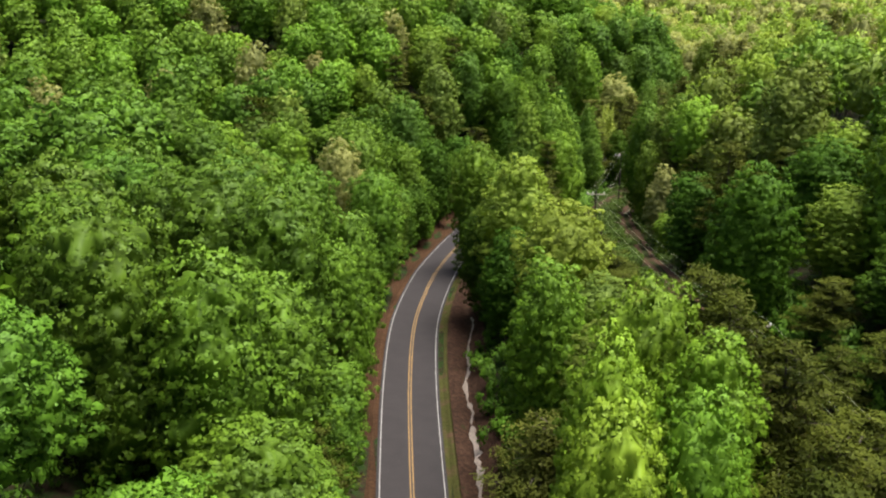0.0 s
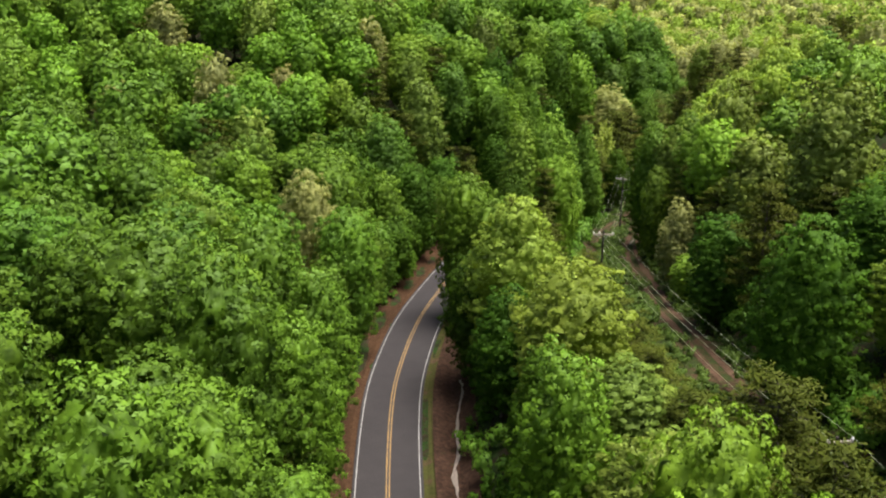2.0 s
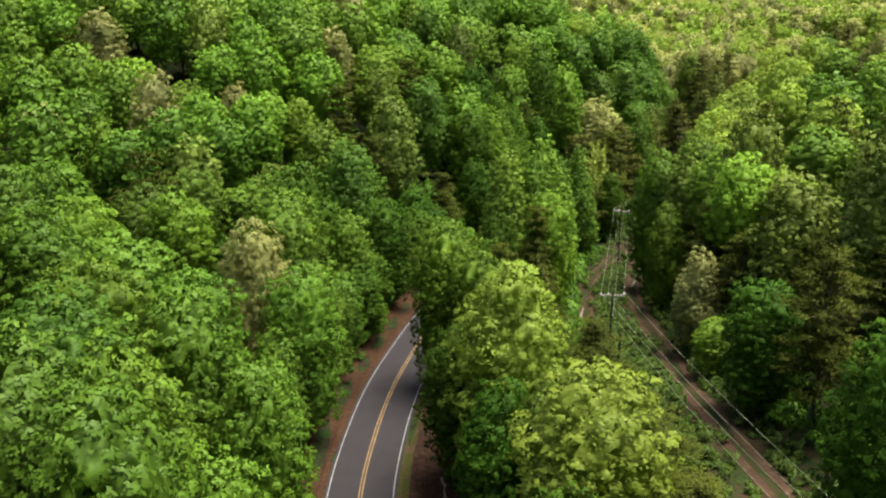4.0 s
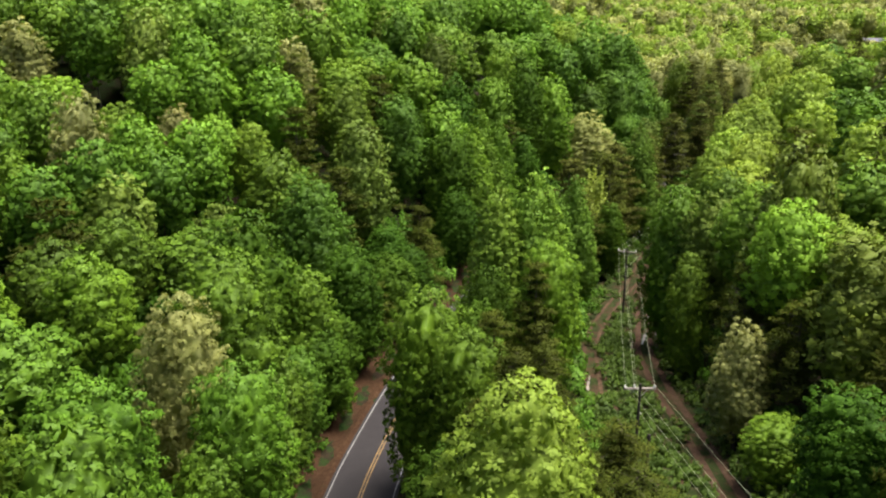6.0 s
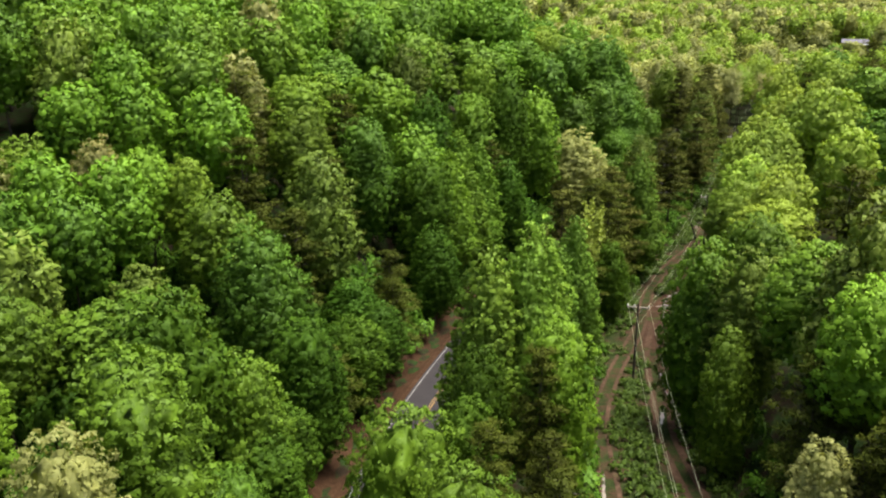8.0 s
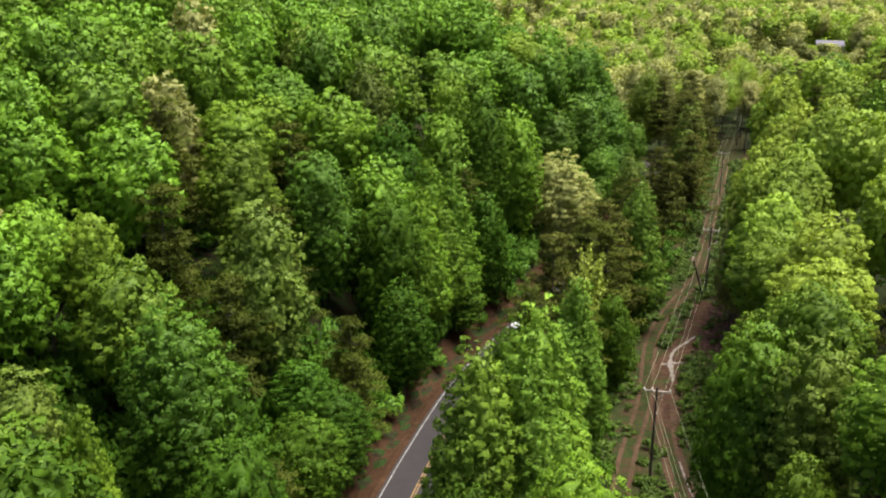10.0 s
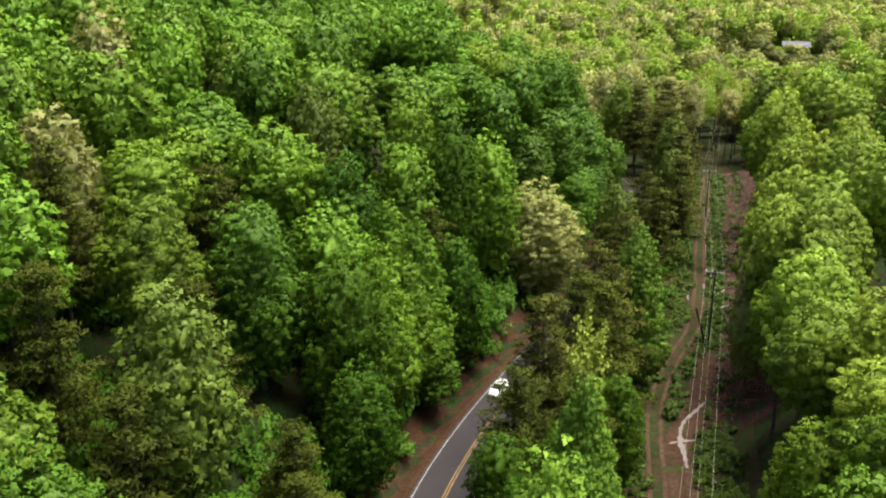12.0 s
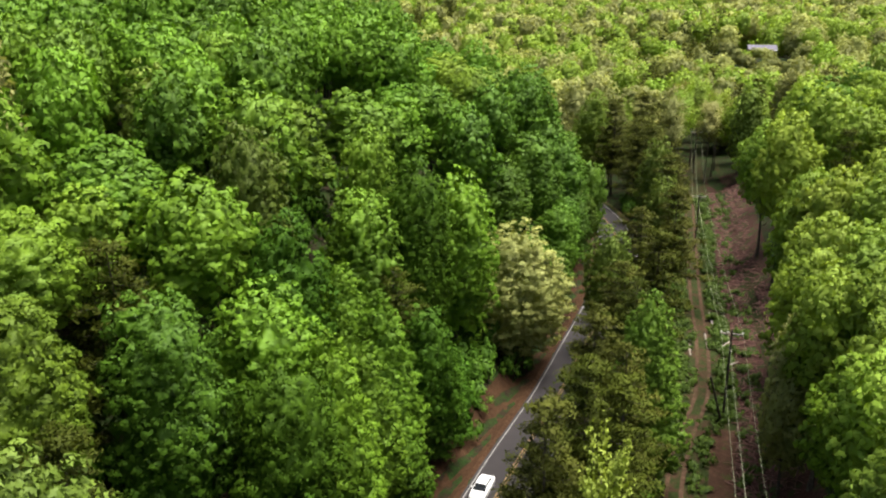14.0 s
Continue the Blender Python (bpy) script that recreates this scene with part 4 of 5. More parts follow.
# tall bare stems that close the far end of the cleared strip, and the brown pines beside it
for x, y, top, r, kind in ((128, 367, 13.5, 4.2, "thin"), (133, 372, 14.5, 4.4, "thin_lime"), (138, 366, 12.5, 4.2, "thin"), (143, 371, 14, 4.4, "thin_lime"), (148, 378, 13, 4.6, "thin"), (136, 380, 14.5, 4.6, "thin"), (145, 386, 15, 4.8, "thin_lime"),
                           (124, 376, 13, 4.6, "thin"), (153, 368, 13.5, 4.4, "brown"), (158, 376, 15, 4.8, "brown"), (116, 357, 13.2, 4.6, "brown"), (110, 348, 13.6, 4.8, "brown"), (119, 366, 14.5, 4.8, "brown"), (107, 358, 14.5, 4.8, "brown")):
    tree(x, y, top, r, kind)
for x, y, top, r, kind in ((107, 343, 12.6, 4.6, "brown"), (112, 370, 14, 5.0, "tan"), (106, 368, 15, 5.2, "lime"), (105.5, 326, 11.0, 4.0, "brown"), (166, 372, 15.5, 4.8, "brown"), (162, 362, 14.0, 4.6, "brown"), (172, 382, 16, 5.0, "tan")):
    tree(x, y, top, r, kind)

# the rest of the woods
def cleared(x, y):
    c = float(road_cos(y))
    u, v = (x - float(road_x(y))) * c, (x - float(corridor_x(y))) * c
    return (-8.0 < u < 6.8 and y < 430) or (-7.0 < v < (6.6 if y < 205 else 10.0 if y < 235 else 12.0) and y < 362)


def aside(x, y):
    """Behind the start of the flight, or far to either side of it."""
    return not -30 <= math.degrees(math.atan2(x - 2, y + 4)) <= 32


fill_rng = np.random.default_rng(11)
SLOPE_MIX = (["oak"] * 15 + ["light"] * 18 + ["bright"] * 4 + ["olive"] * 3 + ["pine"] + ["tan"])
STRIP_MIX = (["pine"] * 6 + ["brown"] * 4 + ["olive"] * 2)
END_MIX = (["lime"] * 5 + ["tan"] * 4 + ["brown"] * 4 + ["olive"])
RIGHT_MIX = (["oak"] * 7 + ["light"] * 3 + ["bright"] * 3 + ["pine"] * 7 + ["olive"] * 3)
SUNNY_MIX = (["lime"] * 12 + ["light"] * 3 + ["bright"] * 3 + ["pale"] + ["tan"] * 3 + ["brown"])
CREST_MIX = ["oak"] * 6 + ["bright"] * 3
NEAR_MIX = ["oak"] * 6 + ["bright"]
# pines grow here; weighted up so their colour carries the hollow's shade
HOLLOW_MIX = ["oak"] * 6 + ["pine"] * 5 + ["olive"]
woods = {kind: [] for kind in KIND}
hero_count, singles, thinned = len(PLANTED), 0, []
for step, yy in enumerate(np.arange(30, 400, 8.8)):
    for xx in np.arange(-130, 175, 9.2):
        x, y = xx + (step % 2) * 4.6 + fill_rng.uniform(-2.1, 2.1), yy + fill_rng.uniform(-2.1, 2.1)
        roll = fill_rng.uniform(size=4)
        if cleared(x, y) or any((x - a) ** 2 + (y - b) ** 2 < (0.62 * (r + 4.4)) ** 2 for a, b, r in PLANTED[:hero_count]):
            continue
        if aside(x, y):
            continue
        u, v = x - float(road_x(y)), x - float(corridor_x(y))
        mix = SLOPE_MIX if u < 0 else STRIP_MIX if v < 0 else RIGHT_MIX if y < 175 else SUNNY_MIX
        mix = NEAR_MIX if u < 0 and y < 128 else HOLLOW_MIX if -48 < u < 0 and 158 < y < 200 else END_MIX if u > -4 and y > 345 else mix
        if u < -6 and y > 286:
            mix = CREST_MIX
        if v < 0 < u and y < 176 and u < 10:
            continue
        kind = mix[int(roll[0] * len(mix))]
        h = (18.0 + 8.0 * roll[1]) if u < 0 or v > 0 else 12.0 + 4 * roll[1]
        r = 5.7 + 1.9 * roll[2] if u < 0 else 4.6 + 1.6 * roll[2]
        if u < -14 and y > 180:
            h, r = 20.0 + 4.0 * roll[1] + (2.0 if y > 240 else 0.0), 4.7 + 1.5 * roll[2]
        elif any((x - a) ** 2 + (y - b) ** 2 < 10.2 ** 2 for a, b in thinned):
            continue
        else:
            thinned.append((x, y))
        if (-34 < u or y < 112) and v < 22 and y < 275 and singles < 130:
            tree(x, y, float(ground(x, y)) + h, r, kind, y < 112, False)
            singles += 1
        else:
            woods[toned_kind(x, y, kind)].append((x, y, h, r))


# the forest goes on behind and beside the flight
wide_rng = np.random.default_rng(23)
for yy in np.arange(-70, 330, 10.5):
    for xx in np.arange(-190, 215, 10.5):
        x, y = xx + wide_rng.uniform(-3, 3), yy + wide_rng.uniform(-3, 3)
        roll = wide_rng.uniform(size=3)
        if aside(x, y) and not cleared(x, y) and abs(x - float(road_x(y))) > 14 and all((x - a) ** 2 + (y - b) ** 2 > 64 for a, b, r in PLANTED):
            woods[("oak", "bright", "light")[int(roll[0] * 3)]].append((x, y, 18 + 5 * roll[1], 5.4 + 1.4 * roll[2]))


@functools.cache
def crown_light(shape, variant, screened):
    """A crown of fewer, larger sprays for the woods that stay farther off."""
    rng = np.random.default_rng(300 + variant * 11 + len(shape))
    if screened:
        return broad_crown(rng, "round", variant, 420, 1.0, 1.8)
    if shape == "pine":
        v, f, nrm, _ = pine_arrays(rng, 4200, 0.66)
    elif shape in ("bud", "thin"):
        v, f, nrm, _ = budding_arrays(rng) if shape == "bud" else thin_arrays(rng, 2400, 0.55)
    else:
        v, f, nrm = broad_crown(rng, shape, variant, 3900, 0.52, 1.1)
    return v, f, nrm


def woods_of(kind, spots, label):
    rng = np.random.default_rng(len(spots))
    shape = KIND[kind][1]
    protos = [crown_light(shape, k, False) for k in range(4)] + [crown_light("round", k, True) for k in range(2)]
    stems = [trunk_of(rng, 15, 0, 0.26) for _ in range(2)]
    vs, fs, ns, stem_pieces, k = [], [], [], [], 0
    for x, y, h, r in spots:
        hidden = aside(x, y) or (x < float(road_x(y)) and y > 374) or (x < -70 and y > 300) or (x - float(corridor_x(y)) > 44 and y < 330)
        v, f, nrm = protos[4 + int(rng.integers(0, 2)) if hidden else int(rng.integers(0, 4))]
        a = rng.uniform(0, 6.28)
        m = np.array(((math.cos(a), -math.sin(a), 0), (math.sin(a), math.cos(a), 0), (0, 0, 1)))
        base = np.array((x, y, float(ground(x, y)) - 0.1))
        vs.append((v @ m.T) * (r / BASE_R, r / BASE_R, h / BASE_H) + base)
        fs.append(f + k)
        ns.append(nrm @ m.T)
        k += len(v)
        sv, sf = stems[int(rng.integers(0, 2))]
        stem_pieces.append((np.array(sv) * (1, 1, h / BASE_H) + base, sf))
    ob = tagged(new("woods", leaf_mesh("woods", np.vstack(vs), np.vstack(fs), np.vstack(ns), LEAF[KIND[kind][0]])), label, "woods", kind="stuff")
    part("trunks", mesh_of("trunks", *joined(stem_pieces), BARK), ob)


for kind, spots in woods.items():
    if spots:
        woods_of(kind, spots, "hillside woods: " + KIND[kind][2].replace("tree", "trees", 1))


# far woods: uncountable, one object for each growth
FAR_PROTOS = []


def far_woods(name, label, leaf, spots):
    rng = np.random.default_rng(len(spots))
    vs, fs, ns, k = [], [], [], 0
    protos = FAR_PROTOS if leaf not in ("pine", "brown") else []
    for i in range(len(protos), 8):
        near = i < 4
        if leaf in ("pine", "brown"):
            protos.append(pine_arrays(rng, 700 if near else 280, 1.2 if near else 1.7)[:3])
            continue
        protos.append(broad_crown(rng, "round" if i % 4 < 3 else "tall", i, 950 if near else 340, 0.82 if near else 1.35, 1.4 if near else 1.8))
    for x, y, h in spots:
        v, f, nrm = protos[int(rng.integers(0, 4)) + (0 if y < 540 else 4)]
        a, s = rng.uniform(0, 6.28), rng.uniform(1.0, 1.5)
        m = np.array(((math.cos(a), -math.sin(a), 0), (math.sin(a), math.cos(a), 0), (0, 0, 1)))
        vs.append((v @ m.T) * (s, s, h / BASE_H) + (x, y, float(ground(x, y)) - 0.5))
        fs.append(f + k)
        ns.append(nrm @ m.T)
        k += len(v)
    return tagged(new(name, leaf_mesh(name, np.vstack(vs), np.vstack(fs), np.vstack(ns), LEAF[leaf])), label, "woods", kind="stuff")


far_rng = np.random.default_rng(21)
far_spots = {"lime": [], "light": [], "bright": [], "tan": [], "olive": [], "pine": [], "brown": [], "pale": []}
# pale spring kinds, weighted up so that leaf colour stands in for haze
FAR_MIX = ["lime"] * 12 + ["light"] * 2 + ["tan"] * 9 + ["pale"] * 11 + ["brown"]
DIM_MIX = ["brown"] * 7 + ["pine"] * 2 + ["tan"] * 3 + ["olive"] * 2
for yy in np.arange(330, 900, 10.4):
    for xx in np.arange(-120, 660, 10.4):
        x, y = xx + far_rng.uniform(-3.5, 3.5), yy + far_rng.uniform(-3.5, 3.5)
        stand = math.sin(x * 0.043 + 1.7 * math.sin(y * 0.021)) + math.sin(y * 0.057 + 1.3 * math.sin(x * 0.031) + 1.0)
        mix = DIM_MIX if stand > 1.25 else FAR_MIX
        pick = mix[int(far_rng.uniform() * len(mix))]
        h = far_rng.uniform(17.0, 26.0)
        bearing = math.degrees(math.atan2(x - 5, y - 100))
        if bearing < -8 or bearing > 44 or (y < 400 and x < 178) or cleared(x, y) or math.hypot(x - 278, y - 553) < 12 or math.hypot(x - 292, y - 571) < 15:
            continue
        before = (278 - x) * 0.561 + (553 - y) * 0.828
        if abs((x - 278) * 0.828 - (y - 553) * 0.561) < 13 and 0 < before < 120:
            if before < 18:
                continue
            h = 7 + 0.1 * before
        far_spots[pick].append((x, y, h))
for leaf, label in (("lime", "distant woods in pale yellow-green leaf, haze put into the colour"), ("light", "distant woods in fresh green leaf"), ("bright", "distant woods in vivid green leaf"), ("tan", "distant woods with tan young leaves, haze put into the colour"),
                    ("olive", "distant woods in dull olive-green leaf"), ("pine", "distant dark brownish-green pines"), ("brown", "distant grey-brown pines"), ("pale", "distant trees in pale cream blossom, haze put into the colour")):
    if far_spots[leaf]:
        far_woods("far_woods", label, leaf, far_spots[leaf])

# ---------------------------------------------------------------- undergrowth
def bushes(name, label, leaf, spots, count, size):
    """Low growth that nobody could count: spots are rows of x, y, radius, height."""
    rng = np.random.default_rng(len(spots) + 3)
    vs, fs, ns, k = [], [], [], 0
    protos = []
    for i in range(4):
        blobs = [(rng.normal() * 0.45, rng.normal() * 0.45, rng.uniform(0.25, 0.8), rng.uniform(0.28, 0.45)) for _ in range(5)]
        protos.append(crown_arrays(rng, blobs, count, size))
    for x, y, r, h in spots:
        v, f, nrm = protos[int(rng.integers(0, 4))]
        a = rng.uniform(0, 6.28)
        m = np.array(((math.cos(a), -math.sin(a), 0), (math.sin(a), math.cos(a), 0), (0, 0, 1)))
        vs.append((v @ m.T) * (r, r, h) + (x, y, float(ground(x, y)) - 0.1))
        fs.append(f + k)
        ns.append(nrm @ m.T)
        k += len(v)
    return tagged(new(name, leaf_mesh(name, np.vstack(vs), np.vstack(fs), np.vstack(ns), LEAF[leaf])), label, "undergrowth", kind="stuff")


grow = np.random.default_rng(77)
weeds, shrubs, edge_light = [], [], []
track_pts = np.vstack([TWO_TRACK, FAR_TRACK])
for i in range(5200):
    k = int(grow.integers(0, len(CORRIDOR) - 1))
    x, y = CORRIDOR[k] + grow.uniform(-0.5, 0.5, 2)
    off = grow.uniform(-8, 7)
    x += off
    if y < 60 or y > 350 or np.min(np.hypot(track_pts[:, 0] - x, track_pts[:, 1] - y)) < 1.75:
        continue
    if np.min(np.hypot(GULLY[:, 0] - x, GULLY[:, 1] - y)) < 1.8:
        continue
    if y > 226 and off > 2.0 and grow.uniform() < 0.75:
        continue
    weeds.append((x, y, grow.uniform(0.5, 1.3), grow.uniform(0.5, 1.6)))
for i in range(900):
    y = grow.uniform(60, 350)
    side = int(grow.integers(0, 4))
    c = float(road_cos(y))
    if side == 0:
        x = float(road_x(y)) - (grow.uniform(7.0, 11)) / c
    elif side == 1:
        x = float(road_x(y)) + grow.uniform(9.2, 12.5) / c if y < 175 else float(road_x(y)) + grow.uniform(6, 9) / c
    elif side == 2:
        x = float(corridor_x(y)) - grow.uniform(6.6, 10) / c
    else:
        x = float(corridor_x(y)) + (grow.uniform(7.2, 11) if y < 205 else grow.uniform(14, 17)) / c
    (shrubs if grow.uniform() < 0.7 else edge_light).append((x, y, grow.uniform(1.2, 2.4), grow.uniform(1.6, 3.6)))
for i in range(900):
    y = grow.uniform(55, 300)
    x = float(road_x(y)) - grow.uniform(9, 62) / float(road_cos(y))
    shrubs.append((x, y, grow.uniform(1.8, 3.2), grow.uniform(2.5, 5.5)))
for i in range(420):
    y = grow.uniform(158, 218)
    x = float(road_x(y)) - grow.uniform(9, 55) / float(road_cos(y))
    shrubs.append((x, y, grow.uniform(2.0, 3.4), grow.uniform(3.0, 6.0)))
bushes("weeds", "dense low green weeds growing on the cleared strip", "weed", weeds, 100, 0.27)
bushes("undergrowth", "dark green bushes and saplings along the edge of the woods", "dark", shrubs, 230, 0.155)
bushes("undergrowth", "mid-green bushes and saplings along the edge of the woods", "oak", edge_light, 260, 0.15)

# a dead tree, bare and bleached, at the edge of the woods
def dead_tree(x, y, h):
    rng = np.random.default_rng(31)
    pieces = [tube([(0, 0, -0.4), (0.2, 0.1, h * 0.5), (0.1, 0.4, h)], [0.16, 0.11, 0.03], 7)]
    for k in range(14):
        f = 0.3 + 0.65 * k / 14
        root = np.array((0.15, 0.1 + 0.3 * f, h * f))
        a, ln = 2.4 * k, rng.uniform(1.6, 3.0) * (1.25 - 0.7 * f)
        tip = root + np.array((math.cos(a), math.sin(a), rng.uniform(0.5, 1.2))) * ln
        pieces.append(tube([root, (root + tip) / 2 + (0, 0, -0.12), tip], [0.06, 0.04, 0.012], 5))
        for s in (0.5, 0.75):
            p = root + (tip - root) * s
            pieces.append(tube([p, p + rng.normal(size=3) * 0.5 + (0, 0, 0.5)], [0.025, 0.008], 4))
    ob = tagged(new("dead_tree", None), "bare bleached dead tree at the edge of the woods", "tree")
    ob.matrix_basis = Matrix.Translation((x, y, float(ground(x, y))))
    part("trunk", mesh_of("trunk", *joined(pieces), DEAD_WOOD), ob)


dead_tree(-4.8, 208.5, 11.0)

# cut branches on the bank beside the strip
rng = np.random.default_rng(9)
sticks = []
for i in range(1500):
    y = rng.uniform(226, 352)
    x = float(corridor_x(y)) + rng.uniform(3.0, 10.5)
    a, ln = rng.uniform(0, 6.28), rng.uniform(0.8, 3.2)
    z = float(ground(x, y)) + rng.uniform(0.15, 0.5)
    d = np.array((math.cos(a), math.sin(a), rng.uniform(-0.12, 0.2))) * ln
    p = np.array((x, y, z))
    sticks.append(tube([p - d / 2, p + (0, 0, 0.06), p + d / 2], [0.06, 0.045, 0.02], 4))
tagged(new("cut_branches", mesh_of("cut_branches", *joined(sticks), plain("cut_branch_bark", (0.15, 0.078, 0.062), 0.9, vary=0.55))), "heaped brown cut branches lying on the cleared bank", "branches", kind="stuff")


def fallen_log(x, y, ln, turn):
    z = float(ground(x, y)) + 0.25
    d = np.array((math.cos(radians(turn)), math.sin(radians(turn)), 0)) * ln / 2
    p = np.array((0, 0, 0))
    ob = tagged(new("fallen_log", mesh_of("fallen_log", *tube([p - d, p + (0, 0, 0.1), p + d], [0.16, 0.13, 0.06]), DEAD_WOOD)), "bleached grey fallen tree trunk lying on the cleared bank", "log", "fallen logs")
    ob.matrix_basis = Matrix.Translation((x, y, z))


for x, y, ln, turn in ((80.5, 262, 5, 20), (84, 268.5, 4.5, 35), (88, 279, 5.5, 65), (95, 290, 6, 80)):
    fallen_log(x, y, ln, turn)

# ---------------------------------------------------------------- power line
POLES = [(28.5, 75.0, 17.2), (23.7, 134.8, 13.4), (38.4, 190.2, 6.9), (71.5, 248.5, 4.2), (105.5, 314.5, 1.6), (141, 377, 0.5)]
ARM = 1.38
wire_points = []


def power_pole(x, y, top, turn, stub):
    base = float(ground(x, y))
    h = top - base
    ob = tagged(new("power_pole", None), "dark wooden power pole with a pale crossarm and white insulators", "power pole", "power poles along the strip")
    ob.matrix_basis = Matrix.Translation((x, y, base)) @ Matrix.Rotation(turn, 4, "Z")
    part("pole", mesh_of("pole", *tube([(0, 0, -0.5), (0, 0, h * 0.5), (0, 0, h + 0.45)], [0.17, 0.145, 0.11], 10), POLE_WOOD), ob)
    part("crossarm", mesh_of("crossarm", *box(-ARM, ARM, 0.12, 0.26, h - 0.2, h - 0.02, 0.02), ARM_WOOD), ob, "weathered pale wooden crossarm")
    for s in (-1, 1):
        part("brace", mesh_of("brace", *tube([(0, 0.13, h - 0.95), (s * 0.4, 0.15, h - 0.5), (s * 0.75, 0.19, h - 0.12)], [0.03, 0.03, 0.03], 5), STEEL), ob, "galvanised steel brace")
    feet = []
    for px in (-ARM + 0.1, -0.48, ARM - 0.1):
        v, f = tube([(px, 0.19, h - 0.02), (px, 0.19, h + 0.05), (px, 0.19, h + 0.06), (px, 0.19, h + 0.15), (px, 0.19, h + 0.16), (px, 0.19, h + 0.26)], [0.04, 0.04, 0.11, 0.10, 0.08, 0.05], 8)
        part("insulator", mesh_of("insulator", v, f, CERAMIC), ob, "white porcelain insulator")
        feet.append((px, 0.19, h + 0.27))
    feet.append((0.16, 0, h - 2.4))
    part("insulator", mesh_of("insulator", *tube([(0.1, 0, h - 2.4), (0.16, 0, h - 2.4), (0.22, 0, h - 2.4)], [0.05, 0.08, 0.05], 8), CERAMIC), ob, "white porcelain spool insulator")
    rot = Matrix.Translation((x, y, base)) @ Matrix.Rotation(turn, 4, "Z")
    wire_points.append([np.array(rot @ Vector(p)) for p in feet])
    if stub:
        st = tagged(new("stub_pole", mesh_of("stub_pole", *tube([(0, 0, -0.4), (0, 0, 3), (0, 0, 5.4)], [0.17, 0.16, 0.14], 10), POLE_WOOD)), "short dark wooden stub pole beside a power pole", "pole")
        st.matrix_basis = Matrix.Translation((x + 1.25, y + 0.3, float(ground(x + 1.25, y + 0.3))))


for i, (x, y, top) in enumerate(POLES):
    a, b = POLES[max(0, i - 1)], POLES[min(len(POLES) - 1, i + 1)]
    power_pole(x, y, top, math.atan2(b[1] - a[1], b[0] - a[0]) - math.pi / 2, i == 1)
lean = tagged(new("leaning_pole", mesh_of("leaning_pole", *tube([(0, 0, -0.4), (-1.6, -0.6, 3.8), (-3.0, -1.0, 7.4)], [0.17, 0.15, 0.12], 10), POLE_WOOD)), "dark wooden pole leaning away from the foot of a power pole", "pole")
lean.matrix_basis = Matrix.Translation((71.0, 247.8, float(ground(71.0, 247.8))))


def wire(a, b, sag, r):
    s = np.linspace(0, 1, 25)[:, None]
    p = a * (1 - s) + b * s
    p[:, 2] -= (4 * sag * s * (1 - s))[:, 0]
    return tagged(new("power_line", mesh_of("power_line", *tube(p, [r] * 25, 5), ALUMINIUM)), "thin pale grey overhead conductor strung between the poles", "power line", "conductors of the power line")


first = [p + np.array((4.5, -65, 3.0)) for p in wire_points[0]]
for k in range(4):
    ends = [first, *wire_points]
    for a, b in zip(ends, ends[1:]):
        wire(a[k], b[k], 1.0 if k < 3 else 1.3, 0.009)

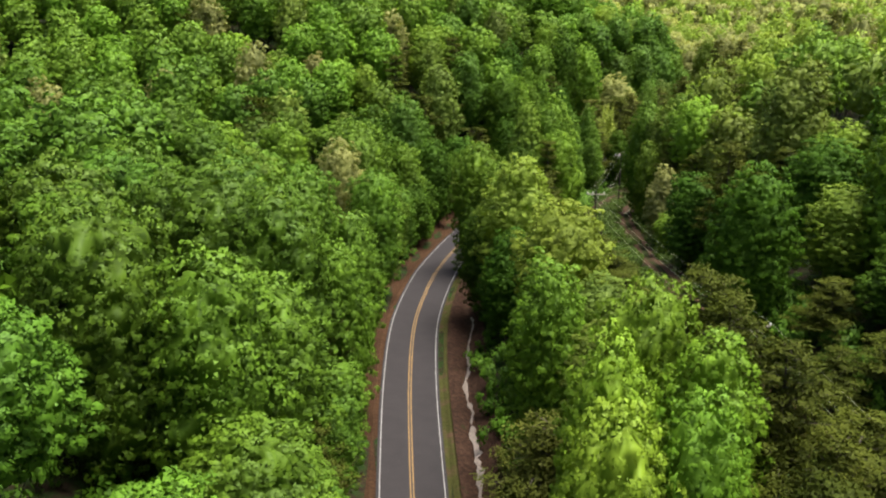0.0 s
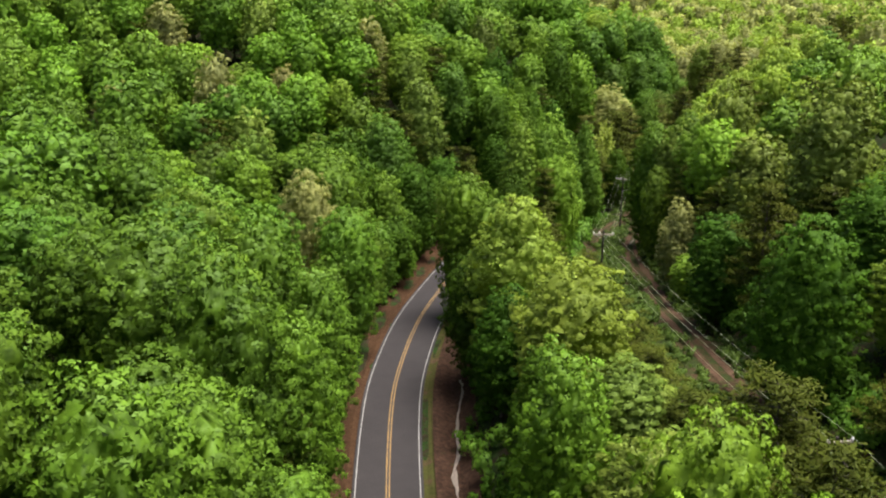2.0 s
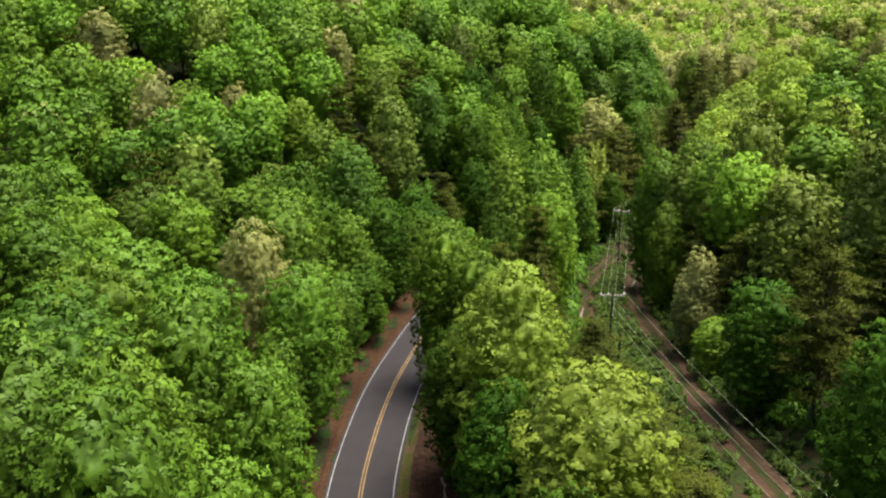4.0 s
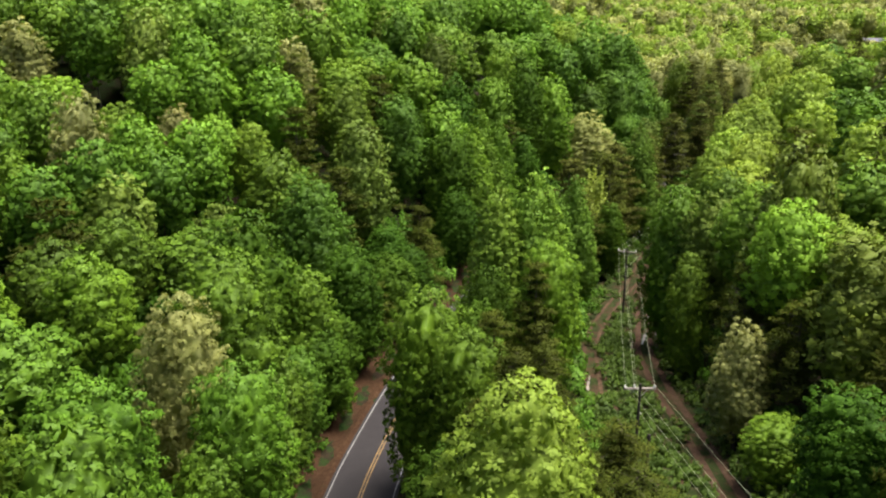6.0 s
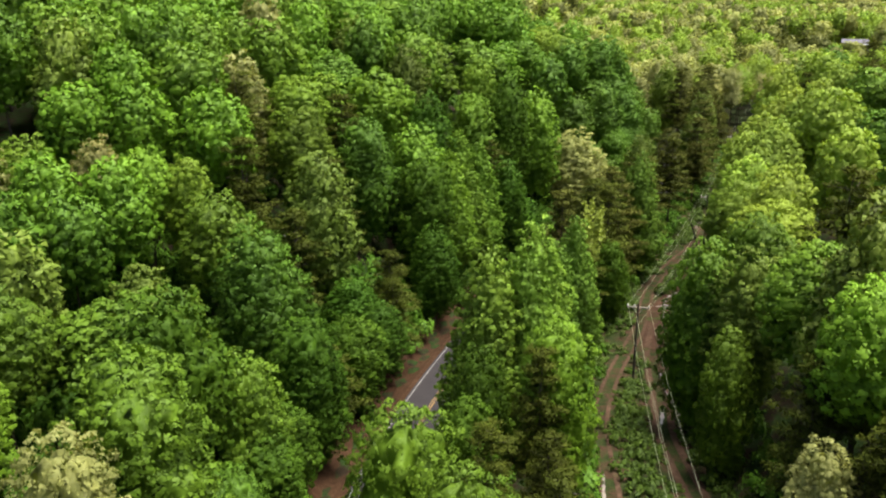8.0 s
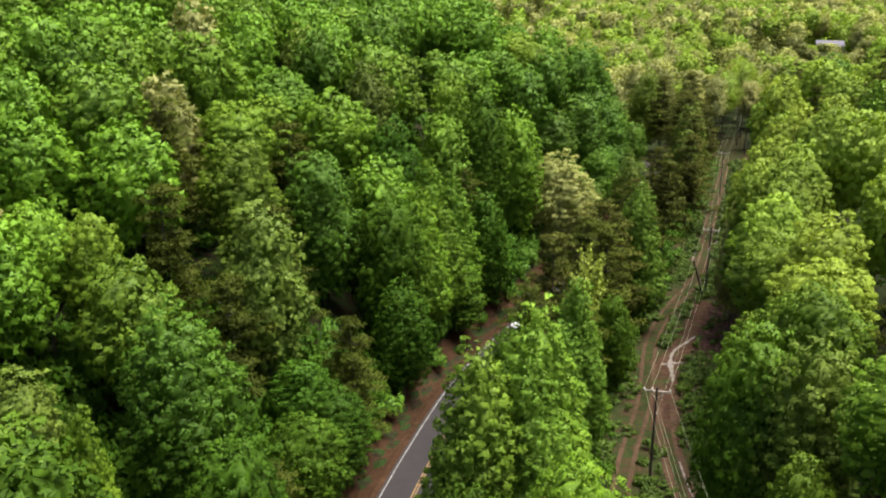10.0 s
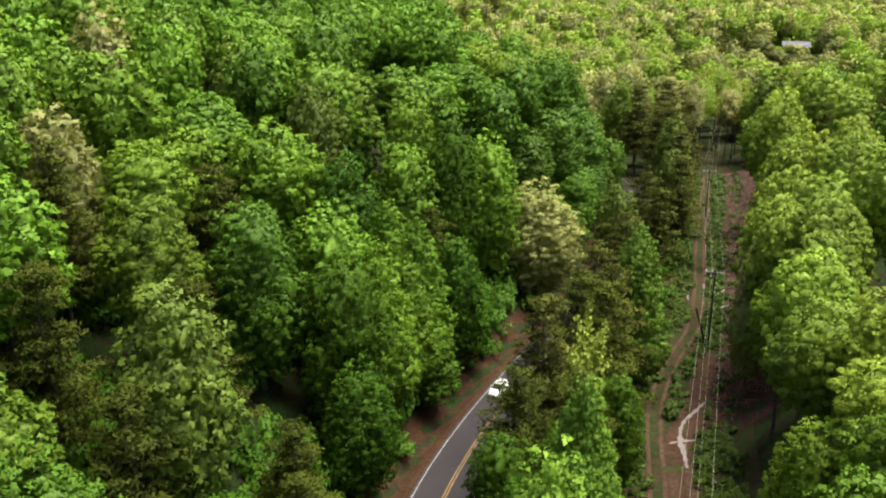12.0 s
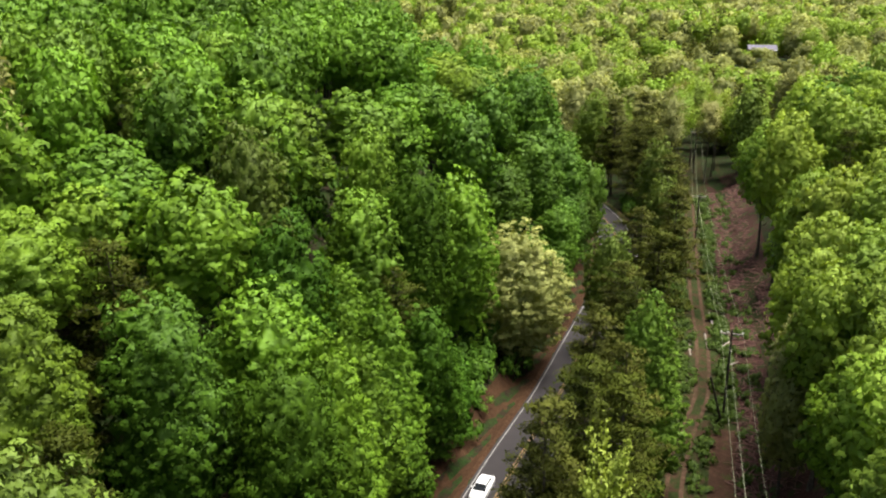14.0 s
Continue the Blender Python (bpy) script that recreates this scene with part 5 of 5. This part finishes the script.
# ---------------------------------------------------------------- a car on the road
def car(x, y, z, turn):
    ob = tagged(new("car", None), "white compact saloon car with dark windows on the asphalt", "car")
    ob.matrix_basis = Matrix.Translation((x, y, z)) @ Matrix.Rotation(turn, 4, "Z")

    def loft(sections):
        n = len(sections[0])
        verts = [p for s in sections for p in s]
        faces = [(i * n + j, i * n + (j + 1) % n, (i + 1) * n + (j + 1) % n, (i + 1) * n + j) for i in range(len(sections) - 1) for j in range(n)]
        return verts, faces + [tuple(range(n))[::-1], tuple(range((len(sections) - 1) * n, len(sections) * n))]

    def ring(yy, w, z0, z1, r=0.12):
        return [(-w + r, yy, z0), (w - r, yy, z0), (w, yy, z0 + r), (w, yy, z1 - r), (w - r, yy, z1), (-w + r, yy, z1), (-w, yy, z1 - r), (-w, yy, z0 + r)]

    body = loft([ring(-2.25, 0.70, 0.35, 0.62), ring(-2.05, 0.84, 0.25, 0.82), ring(-1.2, 0.90, 0.2, 0.95), ring(0.6, 0.90, 0.2, 0.96), ring(1.6, 0.88, 0.22, 1.0), ring(2.1, 0.82, 0.28, 0.95), ring(2.25, 0.72, 0.4, 0.75)])
    part("body", mesh_of("body", *body, CAR_WHITE), ob)
    cabin = loft([ring(-1.15, 0.72, 0.93, 1.0, 0.03), ring(-0.45, 0.62, 0.93, 1.40, 0.08), ring(0.75, 0.62, 0.93, 1.42, 0.08), ring(1.55, 0.70, 0.93, 1.02, 0.03)])
    part("cabin_glass", mesh_of("cabin_glass", *cabin, CAR_GLASS), ob, "dark tinted window glass")
    part("roof", mesh_of("roof", *box(-0.58, 0.58, -0.48, 0.78, 1.40, 1.46, 0.02), CAR_WHITE), ob)
    for s in (-1, 1):
        for yy in (-1.35, 1.35):
            wheel = part("wheel", mesh_of("tyre", *tube([(s * 0.70, yy, 0.32), (s * 0.72, yy, 0.32), (s * 0.90, yy, 0.32), (s * 0.92, yy, 0.32)], [0.2, 0.32, 0.32, 0.26], 16), RUBBER), ob, "black rubber tyre")
            part("rim", mesh_of("rim", *tube([(s * 0.90, yy, 0.32), (s * 0.93, yy, 0.32), (s * 0.935, yy, 0.32)], [0.21, 0.20, 0.08], 12), STEEL), wheel, "grey steel rim")
        part("headlight", mesh_of("headlight", *box(s * 0.62 - 0.17, s * 0.62 + 0.17, -2.27, -2.08, 0.58, 0.74, 0.03), LAMP_GLASS), ob, "clear headlight")
        part("tail_light", mesh_of("tail_light", *box(s * 0.64 - 0.15, s * 0.64 + 0.15, 2.12, 2.27, 0.66, 0.84, 0.03), LAMP_RED), ob, "red tail light")
        part("mirror", mesh_of("mirror", *box(s * 0.98 - 0.08, s * 0.98 + 0.08, -0.72, -0.6, 0.92, 1.06, 0.03), CAR_WHITE), ob)
    return ob


k = int(np.argmin(np.abs(ROAD[:, 1] - 240.0)))
way = ROAD[k + 2] - ROAD[k - 2]
spot = along(ROAD, -1.75)[k]
car(spot[0], spot[1], float(road_z(spot[1])) + 0.03, math.atan2(way[1], way[0]) - math.pi / 2)

# ---------------------------------------------------------------- a far house
hx, hy = 278.0, 553.0
hz = float(ground(hx, hy)) + 1.2
house = tagged(new("house", None), "low house with a long grey roof among distant trees", "house")
house.matrix_basis = Matrix.Translation((hx, hy, hz)) @ Matrix.Rotation(radians(-24), 4, "Z") @ Matrix.Scale(0.8, 4)
part("wall", mesh_of("wall", *box(-8, 8, -3.6, 3.6, -2.0, 2.9), SIDING), house, "brown horizontal siding")
roof_v = [(-8.6, -4.4, 2.8), (8.6, -4.4, 2.8), (8.6, 4.4, 2.8), (-8.6, 4.4, 2.8), (-8.6, 0, 5.2), (8.6, 0, 5.2), (-8.6, -4.4, 2.6), (8.6, -4.4, 2.6), (8.6, 4.4, 2.6), (-8.6, 4.4, 2.6)]
part("roof", mesh_of("roof", roof_v, [(0, 1, 5, 4), (2, 3, 4, 5), (0, 4, 3), (1, 2, 5), (6, 7, 1, 0), (7, 8, 2, 1), (8, 9, 3, 2), (9, 6, 0, 3), (9, 8, 7, 6)], ROOF_GREY), house, "grey shingled roof")
part("porch_roof", mesh_of("porch_roof", *box(2.2, 8.2, -6.6, -4.2, 2.2, 2.4, 0.03), WHITE_METAL), house, "white sheet-metal porch roof")
for px in (2.4, 8.0):
    part("porch_post", mesh_of("porch_post", *box(px - 0.1, px + 0.1, -6.5, -6.3, -1.5, 2.2, 0.02), WHITE_METAL), house)
for px in (-5.5, -2.0):
    win = part("window", mesh_of("window", *box(px - 0.7, px + 0.7, -3.68, -3.58, 0.9, 2.2, 0.02), WHITE_METAL), house, "white window frame")
    part("pane", mesh_of("pane", *box(px - 0.58, px + 0.58, -3.71, -3.685, 1.02, 2.08), CAR_GLASS), win, "dark window glass")

yard = [(hx + 14 + q * math.cos(k * 0.3926991), hy + 18 + q * math.sin(k * 0.3926991)) for q in (4.0, 9.0, 14.0) for k in range(16)]
yard_faces = [(r * 16 + k, r * 16 + (k + 1) % 16, (r + 1) * 16 + (k + 1) % 16, (r + 1) * 16 + k) for r in range(2) for k in range(16)] + [tuple(range(16))]
tagged(new("bare_yard", mesh_of("bare_yard", [(x, y, float(ground(x, y)) + 0.3) for x, y in yard], yard_faces, CLAY)), "bare patch of reddish soil behind the far house", "ground", kind="structure")

# ---------------------------------------------------------------- the most distant woods: a rolling roof of crowns
xs, ys = np.arange(-420, 1100, 7.0), np.arange(885, 1750, 7.0)
WX, WY = np.meshgrid(xs, ys)
crowns = np.random.default_rng(4).uniform(0, 5.5, WX.shape)
WX, WY = WX + np.random.default_rng(6).uniform(-2, 2, WX.shape), WY + np.random.default_rng(7).uniform(-2, 2, WX.shape)
WZ = ground(WX, WY) + 14 + crowns
cells = np.arange(WX.size).reshape(WX.shape)
roof = mesh_of("distant_woods", np.stack([WX, WY, WZ], -1).reshape(-1, 3).tolist(), np.stack([cells[:-1, :-1], cells[:-1, 1:], cells[1:, 1:], cells[1:, :-1]], -1).reshape(-1, 4).tolist(), LEAF["lime"])
roof.polygons.foreach_set("use_smooth", np.ones(len(roof.polygons), bool))
tagged(new("distant_woods", roof), "unbroken green treetops of distant hills", "woods", kind="stuff")
